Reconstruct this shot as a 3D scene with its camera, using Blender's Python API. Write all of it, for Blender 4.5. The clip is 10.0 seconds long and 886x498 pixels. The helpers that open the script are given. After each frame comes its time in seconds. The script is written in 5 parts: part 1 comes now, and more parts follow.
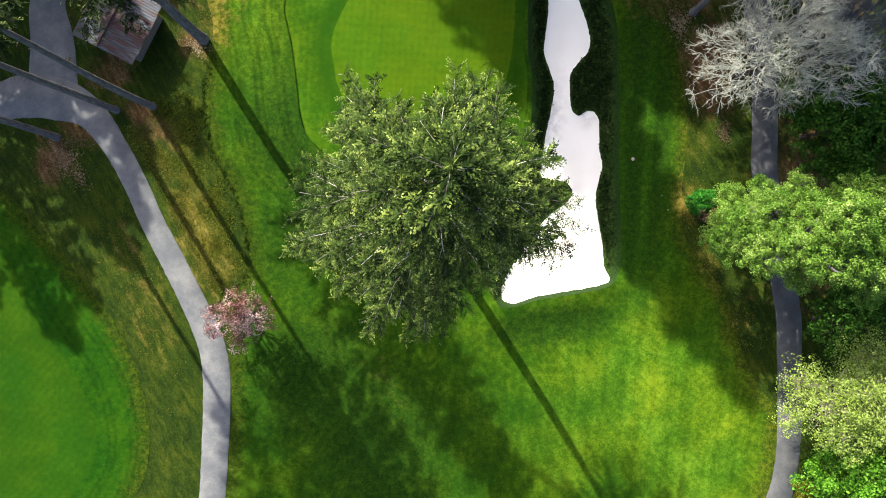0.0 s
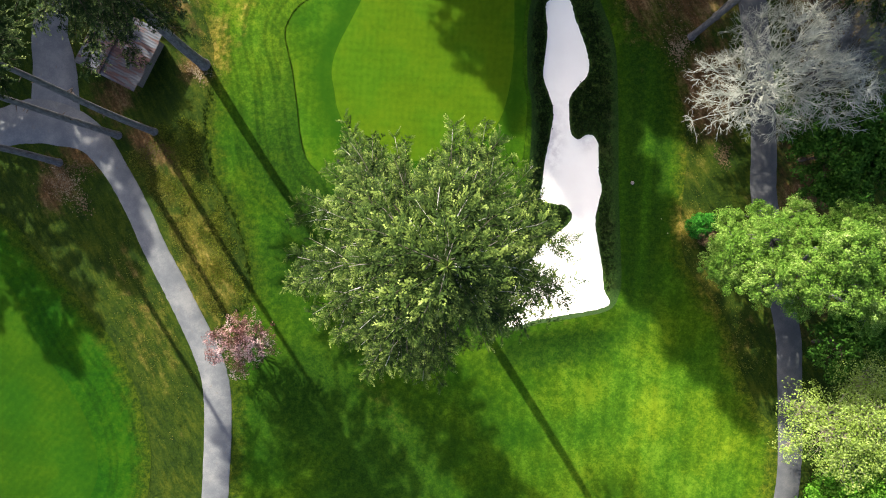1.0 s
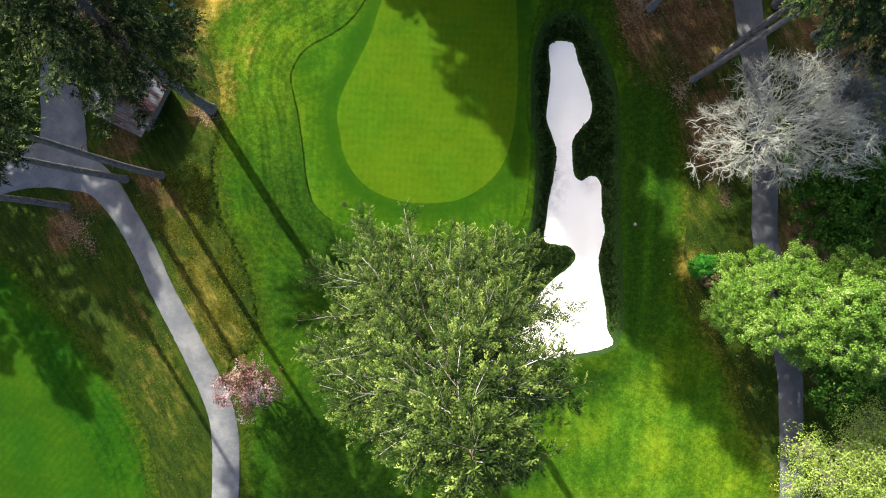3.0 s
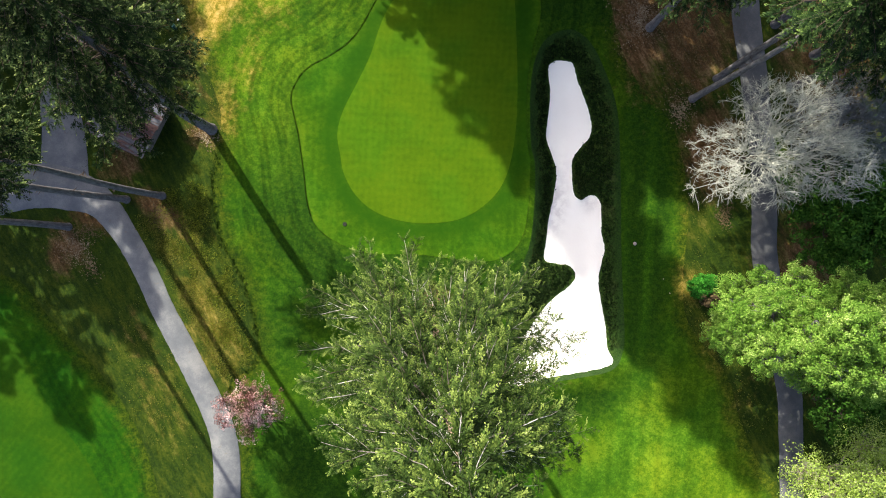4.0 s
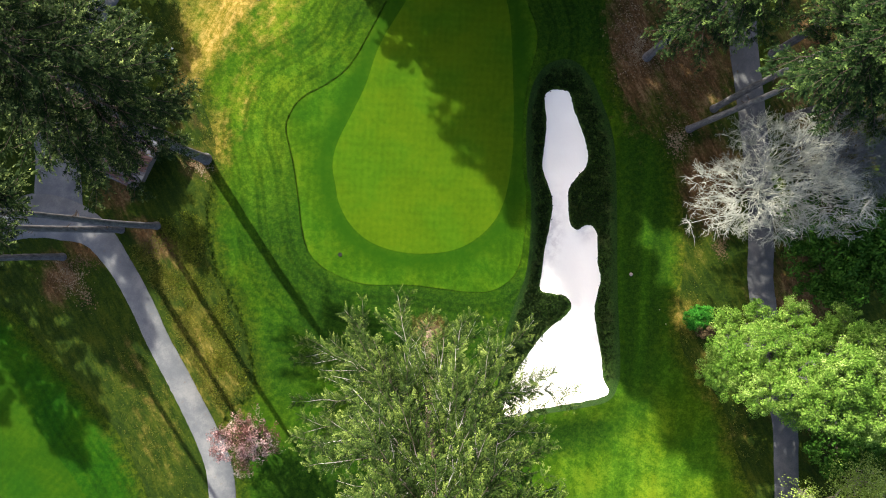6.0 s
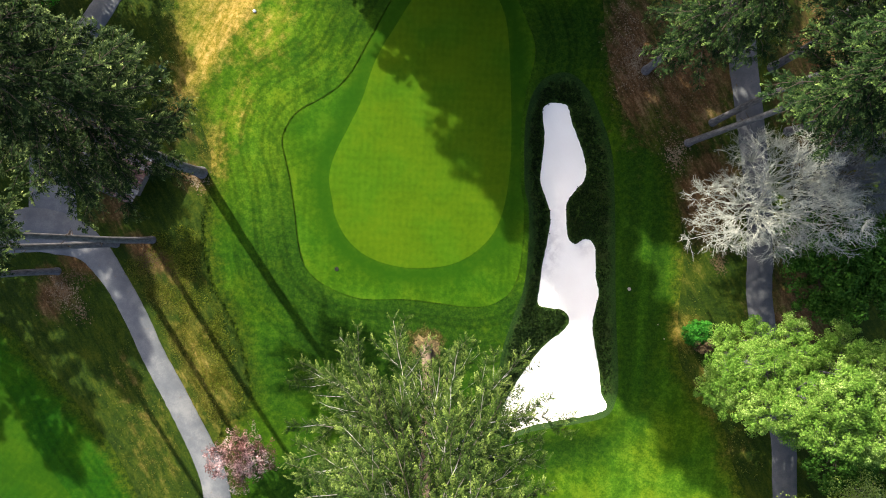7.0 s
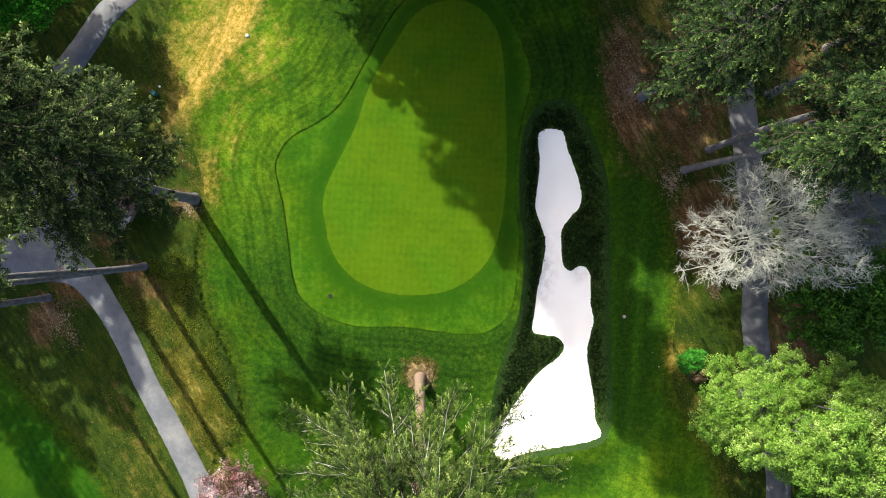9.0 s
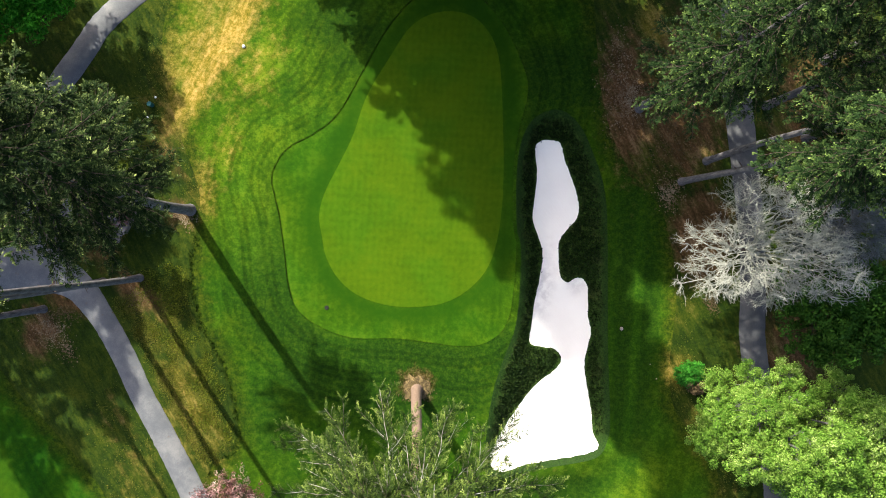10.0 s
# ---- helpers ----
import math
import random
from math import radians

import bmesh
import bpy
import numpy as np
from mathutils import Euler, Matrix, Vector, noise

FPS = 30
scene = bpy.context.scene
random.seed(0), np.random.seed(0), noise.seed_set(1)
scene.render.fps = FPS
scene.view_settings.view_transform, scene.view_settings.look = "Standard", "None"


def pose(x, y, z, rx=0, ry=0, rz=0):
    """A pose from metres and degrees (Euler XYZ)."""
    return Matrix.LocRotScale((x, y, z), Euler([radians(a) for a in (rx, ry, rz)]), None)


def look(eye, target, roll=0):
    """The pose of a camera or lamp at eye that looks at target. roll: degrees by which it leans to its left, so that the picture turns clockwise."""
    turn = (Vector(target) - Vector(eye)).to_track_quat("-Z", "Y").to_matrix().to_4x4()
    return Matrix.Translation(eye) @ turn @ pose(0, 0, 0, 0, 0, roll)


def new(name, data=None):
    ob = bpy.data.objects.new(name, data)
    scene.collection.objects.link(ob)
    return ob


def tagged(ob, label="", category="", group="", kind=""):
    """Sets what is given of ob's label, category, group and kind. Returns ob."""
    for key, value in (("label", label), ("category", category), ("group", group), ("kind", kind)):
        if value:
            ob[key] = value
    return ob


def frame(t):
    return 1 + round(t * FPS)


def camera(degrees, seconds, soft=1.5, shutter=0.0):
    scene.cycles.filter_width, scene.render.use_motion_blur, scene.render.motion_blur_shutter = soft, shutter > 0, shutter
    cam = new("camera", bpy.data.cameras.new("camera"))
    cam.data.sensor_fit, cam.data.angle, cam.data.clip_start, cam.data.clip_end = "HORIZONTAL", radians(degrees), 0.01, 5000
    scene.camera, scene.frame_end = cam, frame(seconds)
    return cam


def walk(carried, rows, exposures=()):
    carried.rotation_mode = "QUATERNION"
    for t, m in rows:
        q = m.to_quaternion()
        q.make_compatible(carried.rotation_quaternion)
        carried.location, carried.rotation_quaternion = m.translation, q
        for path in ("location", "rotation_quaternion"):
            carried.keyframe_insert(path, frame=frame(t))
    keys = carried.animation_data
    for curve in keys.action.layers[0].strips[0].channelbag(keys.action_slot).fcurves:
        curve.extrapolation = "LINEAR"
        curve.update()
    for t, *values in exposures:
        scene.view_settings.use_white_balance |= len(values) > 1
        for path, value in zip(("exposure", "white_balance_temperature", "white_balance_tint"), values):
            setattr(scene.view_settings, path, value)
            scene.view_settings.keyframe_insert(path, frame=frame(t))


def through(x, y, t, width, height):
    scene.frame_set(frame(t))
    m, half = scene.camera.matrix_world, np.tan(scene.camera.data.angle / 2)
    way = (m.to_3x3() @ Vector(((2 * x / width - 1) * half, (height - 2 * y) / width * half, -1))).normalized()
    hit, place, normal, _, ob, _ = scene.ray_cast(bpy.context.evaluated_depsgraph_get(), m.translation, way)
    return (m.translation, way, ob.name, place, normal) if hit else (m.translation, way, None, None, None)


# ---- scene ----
cam = camera(67.65, 10.0, 1.05)
PATH = [
    (0.0, 0.261, -1.959, 59.831, -0.172, -0.064, 1.405),
    (0.5, 0.309, -1.128, 59.906, 0.111, -0.016, 1.312),
    (1.0, 0.342, -0.203, 60.022, 0.221, 0.071, 1.264),
    (1.5, 0.244, 0.885, 60.16, 0.189, 0.092, 1.18),
    (2.0, 0.061, 1.884, 60.35, 0.143, 0.046, 1.121),
    (2.5, -0.143, 2.807, 60.529, 0.097, 0.0, 1.085),
    (4.0, -0.316, 5.473, 60.81, 0.142, -0.003, 0.929),
    (4.5, -0.294, 6.341, 60.856, 0.033, -0.0, 0.905),
    (5.0, -0.225, 7.228, 60.85, -0.136, 0.004, 0.907),
    (5.5, -0.138, 8.096, 60.771, -0.318, -0.026, 0.944),
    (7.0, 0.077, 10.419, 60.251, -0.643, -0.167, 1.021),
    (7.5, 0.08, 11.297, 60.1, -0.864, -0.235, 1.045),
    (8.0, 0.114, 12.14, 59.982, -1.068, -0.276, 1.064),
    (8.5, 0.236, 12.837, 59.916, -1.146, -0.288, 1.111),
    (9.0, 0.375, 13.422, 59.844, -1.164, -0.324, 1.162),
    (9.5, 0.477, 13.914, 59.749, -1.146, -0.372, 1.221),
    (10.0, 0.513, 14.389, 59.637, -1.088, -0.441, 1.213),
]
walk(cam, [(t, pose(x, y, z, rx, ry, rz)) for t, x, y, z, rx, ry, rz in PATH])

# ---------------------------------------------------------------- light
SUN_ELEVATION = 36.0
SUN_FROM = (-0.545, 0.838)          # the side of the plan that the sun stands on
scene.view_settings.exposure = 1.70
world = bpy.data.worlds.new("world")
scene.world = world
world.use_nodes = True
wn = world.node_tree.nodes
sky = wn.new("ShaderNodeTexSky")
sky.sky_type = "NISHITA"
sky.sun_disc = False
sky.sun_elevation = radians(SUN_ELEVATION)
sky.air_density, sky.dust_density, sky.ozone_density = 0.6, 3.0, 0.3
sky.sun_rotation = math.atan2(SUN_FROM[0], SUN_FROM[1])
wn["Background"].inputs["Strength"].default_value = 0.132
world.node_tree.links.new(sky.outputs[0], wn["Background"].inputs["Color"])
sun = new("sun", bpy.data.lights.new("sun", "SUN"))
sun.data.energy = 3.85
sun.data.angle = radians(0.55)
sun.data.color = (1.0, 0.96, 0.83)
ce, se = math.cos(radians(SUN_ELEVATION)), math.sin(radians(SUN_ELEVATION))
sun.matrix_world = look((SUN_FROM[0] * ce * 100, SUN_FROM[1] * ce * 100, se * 100), (0, 0, 0))


# ---------------------------------------------------------------- materials
class Nodes:
    """A small builder of node materials on one Principled shader."""

    def __init__(self, name, roughness=0.8, metallic=0.0, specular=0.3):
        self.mat = bpy.data.materials.new(name)
        self.mat.use_nodes = True
        self.tree = self.mat.node_tree
        self.n, self.l = self.tree.nodes, self.tree.links
        self.bsdf = self.n["Principled BSDF"]
        self.out = self.n["Material Output"]
        self.bsdf.inputs["Roughness"].default_value = roughness
        self.bsdf.inputs["Metallic"].default_value = metallic
        self.bsdf.inputs["Specular IOR Level"].default_value = specular
        self.pos = self.n.new("ShaderNodeTexCoord").outputs["Object"]

    def mapped(self, scale=(1, 1, 1), rot=0.0):
        r = self.n.new("ShaderNodeMapping")
        r.inputs["Rotation"].default_value = (0, 0, radians(rot))
        self.l.new(self.pos, r.inputs["Vector"])
        m = self.n.new("ShaderNodeMapping")
        m.inputs["Scale"].default_value = scale
        self.l.new(r.outputs[0], m.inputs["Vector"])
        return m.outputs[0]

    def noise(self, scale, detail=4, rough=0.6, vec=None, distort=0.0):
        t = self.n.new("ShaderNodeTexNoise")
        t.inputs["Scale"].default_value = scale
        t.inputs["Detail"].default_value = detail
        t.inputs["Roughness"].default_value = rough
        t.inputs["Distortion"].default_value = distort
        self.l.new(vec or self.pos, t.inputs["Vector"])
        return t.outputs["Fac"]

    def wave(self, scale, vec=None, distortion=2.0, detail=2, dscale=1.0, direction="X"):
        t = self.n.new("ShaderNodeTexWave")
        t.bands_direction = direction
        t.inputs["Scale"].default_value = scale
        t.inputs["Distortion"].default_value = distortion
        t.inputs["Detail"].default_value = detail
        t.inputs["Detail Scale"].default_value = dscale
        self.l.new(vec or self.pos, t.inputs["Vector"])
        return t.outputs["Fac"]

    def band(self, value, low, high):
        r = self.n.new("ShaderNodeMapRange")
        r.interpolation_type = "SMOOTHSTEP"
        r.inputs["From Min"].default_value = low
        r.inputs["From Max"].default_value = high
        self.l.new(value, r.inputs["Value"])
        return r.outputs["Result"]

    def math(self, op, a, b):
        m = self.n.new("ShaderNodeMath")
        m.operation = op
        for k, v in enumerate((a, b)):
            if isinstance(v, (int, float)):
                m.inputs[k].default_value = v
            else:
                self.l.new(v, m.inputs[k])
        return m.outputs[0]

    def ramp(self, value, stops):
        r = self.n.new("ShaderNodeValToRGB")
        e = r.color_ramp.elements
        while len(e) < len(stops):
            e.new(0.5)
        for el, (p, c) in zip(e, stops):
            el.position = p
            el.color = (*c, 1)
        self.l.new(value, r.inputs["Fac"])
        return r.outputs["Color"]

    def dim(self, c, k):
        return self.mix(1.0, c, (k, k, k), "MULTIPLY")

    def mix(self, fac, a, b, kind="MIX"):
        m = self.n.new("ShaderNodeMix")
        m.data_type = "RGBA"
        m.blend_type = kind
        for sock, v in ((m.inputs[0], fac), (m.inputs[6], a), (m.inputs[7], b)):
            if isinstance(v, (int, float)):
                sock.default_value = v
            elif isinstance(v, tuple):
                sock.default_value = (*v, 1)
            else:
                self.l.new(v, sock)
        return m.outputs[2]

    def attribute(self, name):
        a = self.n.new("ShaderNodeAttribute")
        a.attribute_name = name
        return a.outputs["Fac"]

    def island(self):
        return self.n.new("ShaderNodeNewGeometry").outputs["Random Per Island"]

    def each(self):
        return self.n.new("ShaderNodeObjectInfo").outputs["Random"]

    def colour(self, c):
        self.l.new(c, self.bsdf.inputs["Base Color"])
        return self

    def bump(self, value, strength=0.5, distance=0.05):
        b = self.n.new("ShaderNodeBump")
        b.inputs["Strength"].default_value = strength
        b.inputs["Distance"].default_value = distance
        self.l.new(value, b.inputs["Height"])
        self.l.new(b.outputs[0], self.bsdf.inputs["Normal"])
        return self


def leaf_material(name, stops, through=0.3, patch=0.35, tone=0.7, tip_shade=0.0):
    """Leaves: a colour per leaf and per clump, and light that passes through."""
    m = Nodes(name, roughness=0.7, specular=0.08)
    clump = m.noise(0.55, 3, 0.6)
    v = m.math("ADD", m.math("MULTIPLY", m.attribute("spray") if tip_shade else m.island(), 1.0 - patch), m.math("MULTIPLY", m.band(clump, 0.3, 0.7), patch))
    # fresh tips pale; inner needles coloured dark to deepen the crown's shade
    if tip_shade:
        v = m.math("ADD", m.math("MULTIPLY", v, 1.0 - tip_shade), m.math("MULTIPLY", m.attribute("tip_shade"), tip_shade))
    c = m.mix(1.0, m.ramp(v, stops), (tone * 0.75, tone * 0.84, tone * 0.72), "MULTIPLY")
    m.colour(c)
    t = m.n.new("ShaderNodeBsdfTranslucent")
    m.l.new(c, t.inputs["Color"])
    mixer = m.n.new("ShaderNodeMixShader")
    mixer.inputs[0].default_value = through
    m.l.new(m.bsdf.outputs[0], mixer.inputs[1])
    m.l.new(t.outputs[0], mixer.inputs[2])
    m.l.new(mixer.outputs[0], m.out.inputs["Surface"])
    return m.mat


def bark_material(name, dark, light, scale=6.0):
    m = Nodes(name, roughness=0.9, specular=0.15)
    v = m.noise(scale, 5, 0.7, m.mapped((1, 1, 0.25)))
    m.colour(m.ramp(v, [(0.3, dark), (0.7, light)]))
    m.bump(v, 0.8, 0.05)
    return m.mat


def grass_material(name, stops, grain=9.0, patch=0.35, stripes=None, bump=0.5, ring=None, contour=0.0, deep=False, soft=False, lip=False):
    """Mown turf: patches, grain, and mowing stripes where they show."""
    m = Nodes(name, roughness=0.9, specular=0.05)
    big = m.noise(patch, 4, 0.6)
    mid = m.noise(2.2, 4, 0.65)
    fine = m.noise(grain, 5, 0.75)
    v = m.math("ADD", m.math("MULTIPLY", big, 0.40), m.math("ADD", m.math("MULTIPLY", mid, 0.32), m.math("MULTIPLY", fine, 0.28)))
    c = m.ramp(m.band(v, 0.36, 0.64), stops)
    c = m.mix(m.math("MULTIPLY", m.band(m.noise(0.16, 4, 0.55), 0.42, 0.62), 0.55), c, (0.66, 1.0, 1.5), "MULTIPLY")
    if stripes:
        for scale, rot, amount in stripes:
            w = m.wave(scale, m.mapped((1, 1, 1), rot), 1.2, 3, 0.6)
            c = m.mix(m.math("MULTIPLY", w, amount), c, (0.35, 0.42, 0.3), "MULTIPLY")
    if soft:
        wild = m.ramp(m.band(m.math("ADD", m.math("MULTIPLY", mid, 0.5), m.math("MULTIPLY", fine, 0.5)), 0.36, 0.66), [(0, (0.020, 0.040, 0.010)), (0.45, (0.05, 0.078, 0.012)), (1, (0.13, 0.14, 0.022))])
        c = m.mix(m.math("SUBTRACT", 1.0, m.band(m.math("ADD", m.attribute("edge"), m.math("MULTIPLY", m.math("SUBTRACT", m.noise(0.8, 5, 0.65), 0.5), 1.3)), 0.05, 0.8)), c, wild)
    if deep:
        straw = m.ramp(m.band(m.math("ADD", m.math("MULTIPLY", m.noise(1.3, 5, 0.75, m.mapped((1.5, 0.3, 1), 27)), 0.4), m.math("ADD", m.math("MULTIPLY", fine, 0.3), m.math("MULTIPLY", mid, 0.3))), 0.34, 0.66),
                       [(0, (0.16, 0.14, 0.02)), (0.40, (0.42, 0.27, 0.10)), (1, (1.0, 0.54, 0.42))])
        c = m.mix(m.band(m.math("ADD", m.attribute("dry"), m.math("MULTIPLY", m.math("SUBTRACT", m.noise(0.9, 5, 0.7), 0.5), 1.1)), 0.20, 1.0), c, straw)
        wob = m.math("MULTIPLY", m.math("SUBTRACT", m.noise(1.3, 5, 0.7), 0.5), 0.7)
        # dark turf colour for long grass, and for shade painted on the fairway
        shag_shade = m.ramp(m.band(m.math("ADD", m.math("MULTIPLY", mid, 0.5), m.math("MULTIPLY", fine, 0.5)), 0.36, 0.66), [(0, (0.013, 0.040, 0.008)), (0.5, (0.027, 0.069, 0.011)), (1, (0.055, 0.103, 0.018))])
        rows = m.math("ADD", m.math("MULTIPLY", m.wave(0.13, m.mapped((1, 1, 1), 1.5), 4.0, 3, 0.12), 0.5), m.math("MULTIPLY", m.noise(1.0, 4, 0.6, m.mapped((2.2, 0.12, 1), 1)), 0.6))
        shag_shade = m.mix(m.math("MULTIPLY", m.band(rows, 0.4, 0.95), m.attribute("rows")), shag_shade, (1.9, 1.9, 1.4), "MULTIPLY")
        pale = m.math("MULTIPLY", m.attribute("pale"), m.band(m.math("ADD", m.noise(0.45, 5, 0.65), m.math("MULTIPLY", m.noise(0.8, 4, 0.6, m.mapped((2.0, 0.2, 1), 2)), 0.4)), 0.15, 0.75))
        c = m.mix(pale, c, (2.5, 1.9, 2.6), "MULTIPLY")
        c = m.mix(m.math("MULTIPLY", m.band(m.math("ADD", m.attribute("deep"), wob), 0.2, 0.8), 0.9), c, shag_shade)
        bare = m.ramp(m.band(m.math("ADD", m.math("MULTIPLY", mid, 0.5), m.math("MULTIPLY", fine, 0.5)), 0.36, 0.66), [(0, (0.05, 0.03, 0.02)), (0.5, (0.16, 0.085, 0.075)), (1, (0.38, 0.24, 0.26))])
        c = m.mix(m.math("MULTIPLY", m.band(m.math("ADD", m.attribute("soil"), m.math("MULTIPLY", m.math("SUBTRACT", m.noise(0.8, 5, 0.7), 0.5), 1.8)), 0.35, 0.85), 0.85), c, bare)
    if lip:
        worn = m.math("MULTIPLY", m.math("SUBTRACT", 1.0, m.attribute("edge")), m.band(m.noise(0.35, 4, 0.6), 0.34, 0.62))
        c = m.mix(worn, c, (1.75, 1.38, 1.6), "MULTIPLY")
    if ring:
        c = m.mix(m.math("MULTIPLY", m.attribute("ring"), 0.8), c, ring)
    if contour:
        drift = m.math("MULTIPLY", m.noise(0.12, 4, 0.5), 6.0)
        w = m.math("MULTIPLY", m.math("ADD", m.math("SINE", m.math("ADD", m.math("MULTIPLY", m.attribute("contour"), 9.5), drift), 0.0), m.math("SINE", m.math("ADD", m.math("MULTIPLY", m.attribute("contour"), 3.1), drift), 0.0)), m.band(m.noise(0.7, 4, 0.6), 0.25, 0.6))
        near = m.math("SUBTRACT", 1.0, m.band(m.attribute("contour"), 4.0, 11.0))
        w = m.math("MULTIPLY", m.math("MULTIPLY", m.band(w, -0.6, 1.6), near), contour)
        c = m.mix(w, c, (0.30, 0.38, 0.25), "MULTIPLY")
    m.colour(m.mix(1.0, c, (0.405, 0.495, 0.185), "MULTIPLY"))
    m.bump(fine, bump, 0.03)
    return m.mat


MAT = {}
MAT["green"] = grass_material("green_turf", [(0, (0.085, 0.15, 0.008)), (0.5, (0.11, 0.18, 0.009)), (1, (0.14, 0.205, 0.012))], 16, 0.3,
                              [(0.55, 3, 0.10), (0.42, 92, 0.10)], 0.15)
MAT["collar"] = grass_material("collar_turf", [(0, (0.034, 0.092, 0.006)), (0.5, (0.058, 0.132, 0.008)), (1, (0.105, 0.175, 0.012))], 10, 0.4,
                               [(0.5, 2, 0.12)], 0.3, (0.026, 0.088, 0.005), lip=True)
MAT["fairway"] = grass_material("fairway_turf", [(0, (0.027, 0.074, 0.006)), (0.5, (0.060, 0.125, 0.009)), (1, (0.135, 0.205, 0.018))], 7, 0.28,
                                [(0.35, 6, 0.12), (0.21, 2, 0.24)], 0.6, None, 0.52, True, True)
MAT["apron"] = grass_material("apron_turf", [(0, (0.016, 0.066, 0.005)), (0.5, (0.028, 0.098, 0.006)), (1, (0.06, 0.135, 0.010))], 7, 0.3, [(0.3, 30, 0.2)], 0.5, None, 0.35, False, True)
MAT["green_far"] = grass_material("second_green_turf", [(0, (0.026, 0.080, 0.005)), (0.5, (0.038, 0.100, 0.006)), (1, (0.060, 0.125, 0.008))], 12, 0.3, [(0.5, 40, 0.12)], 0.2)


def rough_ground():
    m = Nodes("rough_ground", roughness=0.95, specular=0.1)
    streak = m.noise(1.6, 5, 0.75, m.mapped((1.3, 0.3, 1), -30))
    big = m.noise(0.3, 4, 0.6)
    fine = m.noise(5.0, 6, 0.8)
    v = m.math("ADD", m.math("MULTIPLY", streak, 0.4), m.math("ADD", m.math("MULTIPLY", big, 0.25), m.math("MULTIPLY", fine, 0.35)))
    lush = m.ramp(m.band(v, 0.38, 0.63), [(0, (0.016, 0.040, 0.004)), (0.45, (0.040, 0.078, 0.005)), (1, (0.11, 0.14, 0.010))])
    dry = m.ramp(m.band(v, 0.34, 0.66), [(0, (0.10, 0.105, 0.008)), (0.45, (0.30, 0.25, 0.03)), (1, (0.80, 0.54, 0.17))])
    soil = m.ramp(m.band(v, 0.36, 0.66), [(0, (0.05, 0.032, 0.010)), (0.5, (0.20, 0.108, 0.040)), (1, (0.50, 0.32, 0.17))])
    wob = m.math("ADD", m.math("MULTIPLY", m.math("SUBTRACT", m.noise(0.9, 5, 0.7), 0.5), 0.8), m.math("MULTIPLY", m.math("SUBTRACT", m.noise(0.9, 5, 0.7, m.mapped((1.3, 0.3, 1), -30)), 0.5), 1.0))
    d = m.band(m.math("ADD", m.attribute("dry"), wob), 0.25, 0.85)
    s = m.band(m.math("ADD", m.attribute("soil"), wob), 0.3, 0.8)
    m.colour(m.dim(m.mix(s, m.mix(d, lush, dry), soil), 0.44))
    m.bump(fine, 0.9, 0.10)
    return m.mat


MAT["rough"] = rough_ground()


def bank_shade_cover():
    m = Nodes("bank_shade_cover", roughness=0.9, specular=0.1)
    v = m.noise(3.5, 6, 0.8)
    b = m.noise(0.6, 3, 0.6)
    # very dark greens put the shaded slope's darkness into the bank's colour
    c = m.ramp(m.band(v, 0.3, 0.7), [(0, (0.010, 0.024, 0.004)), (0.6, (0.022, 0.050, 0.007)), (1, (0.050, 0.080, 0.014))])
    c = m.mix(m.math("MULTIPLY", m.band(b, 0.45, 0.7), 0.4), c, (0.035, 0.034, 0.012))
    shag_shade = m.ramp(m.band(m.noise(7, 5, 0.75), 0.36, 0.66), [(0, (0.006, 0.018, 0.003)), (1, (0.016, 0.040, 0.005))])
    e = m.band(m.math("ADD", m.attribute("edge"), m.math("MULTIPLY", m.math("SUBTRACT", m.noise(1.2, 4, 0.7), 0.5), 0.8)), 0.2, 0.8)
    m.colour(m.dim(m.mix(e, shag_shade, c), 1.15))
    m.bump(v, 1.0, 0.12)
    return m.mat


def sand_material():
    m = Nodes("bunker_sand", roughness=0.95, specular=0.1)
    big = m.noise(0.35, 3, 0.6)
    rake = m.wave(2.6, m.mapped((1, 1, 1), 18), 6.0, 3, 0.7)
    fine = m.noise(14, 4, 0.7)
    c = m.ramp(big, [(0.3, (0.94, 0.88, 0.78)), (0.7, (0.97, 0.92, 0.82))])
    c = m.mix(m.math("MULTIPLY", fine, 0.10), c, (0.7, 0.62, 0.57))
    silt = m.math("MULTIPLY", m.attribute("deep"), m.band(m.noise(1.1, 5, 0.7), 0.36, 0.66))
    m.colour(m.mix(m.math("MULTIPLY", silt, 0.6), c, (0.52, 0.45, 0.40)))
    m.bump(m.math("ADD", m.math("MULTIPLY", rake, 0.5), fine), 0.25, 0.04)
    return m.mat


def path_material(name, tone):
    m = Nodes(name, roughness=0.85, specular=0.25)
    big = m.noise(0.5, 5, 0.65)
    fine = m.noise(11, 5, 0.8)
    v = m.math("ADD", m.math("MULTIPLY", big, 0.65), m.math("MULTIPLY", fine, 0.35))
    c = m.ramp(m.band(v, 0.3, 0.7), [(0, (0.15, 0.158, 0.17)), (0.5, (0.21, 0.216, 0.225)), (1, (0.33, 0.32, 0.31))])
    leaf = m.band(m.noise(1.6, 5, 0.7), 0.60, 0.72)
    m.colour(m.dim(m.mix(m.math("MULTIPLY", leaf, 0.45), c, (0.24, 0.17, 0.10)), tone))
    m.bump(fine, 0.4, 0.01)
    return m.mat


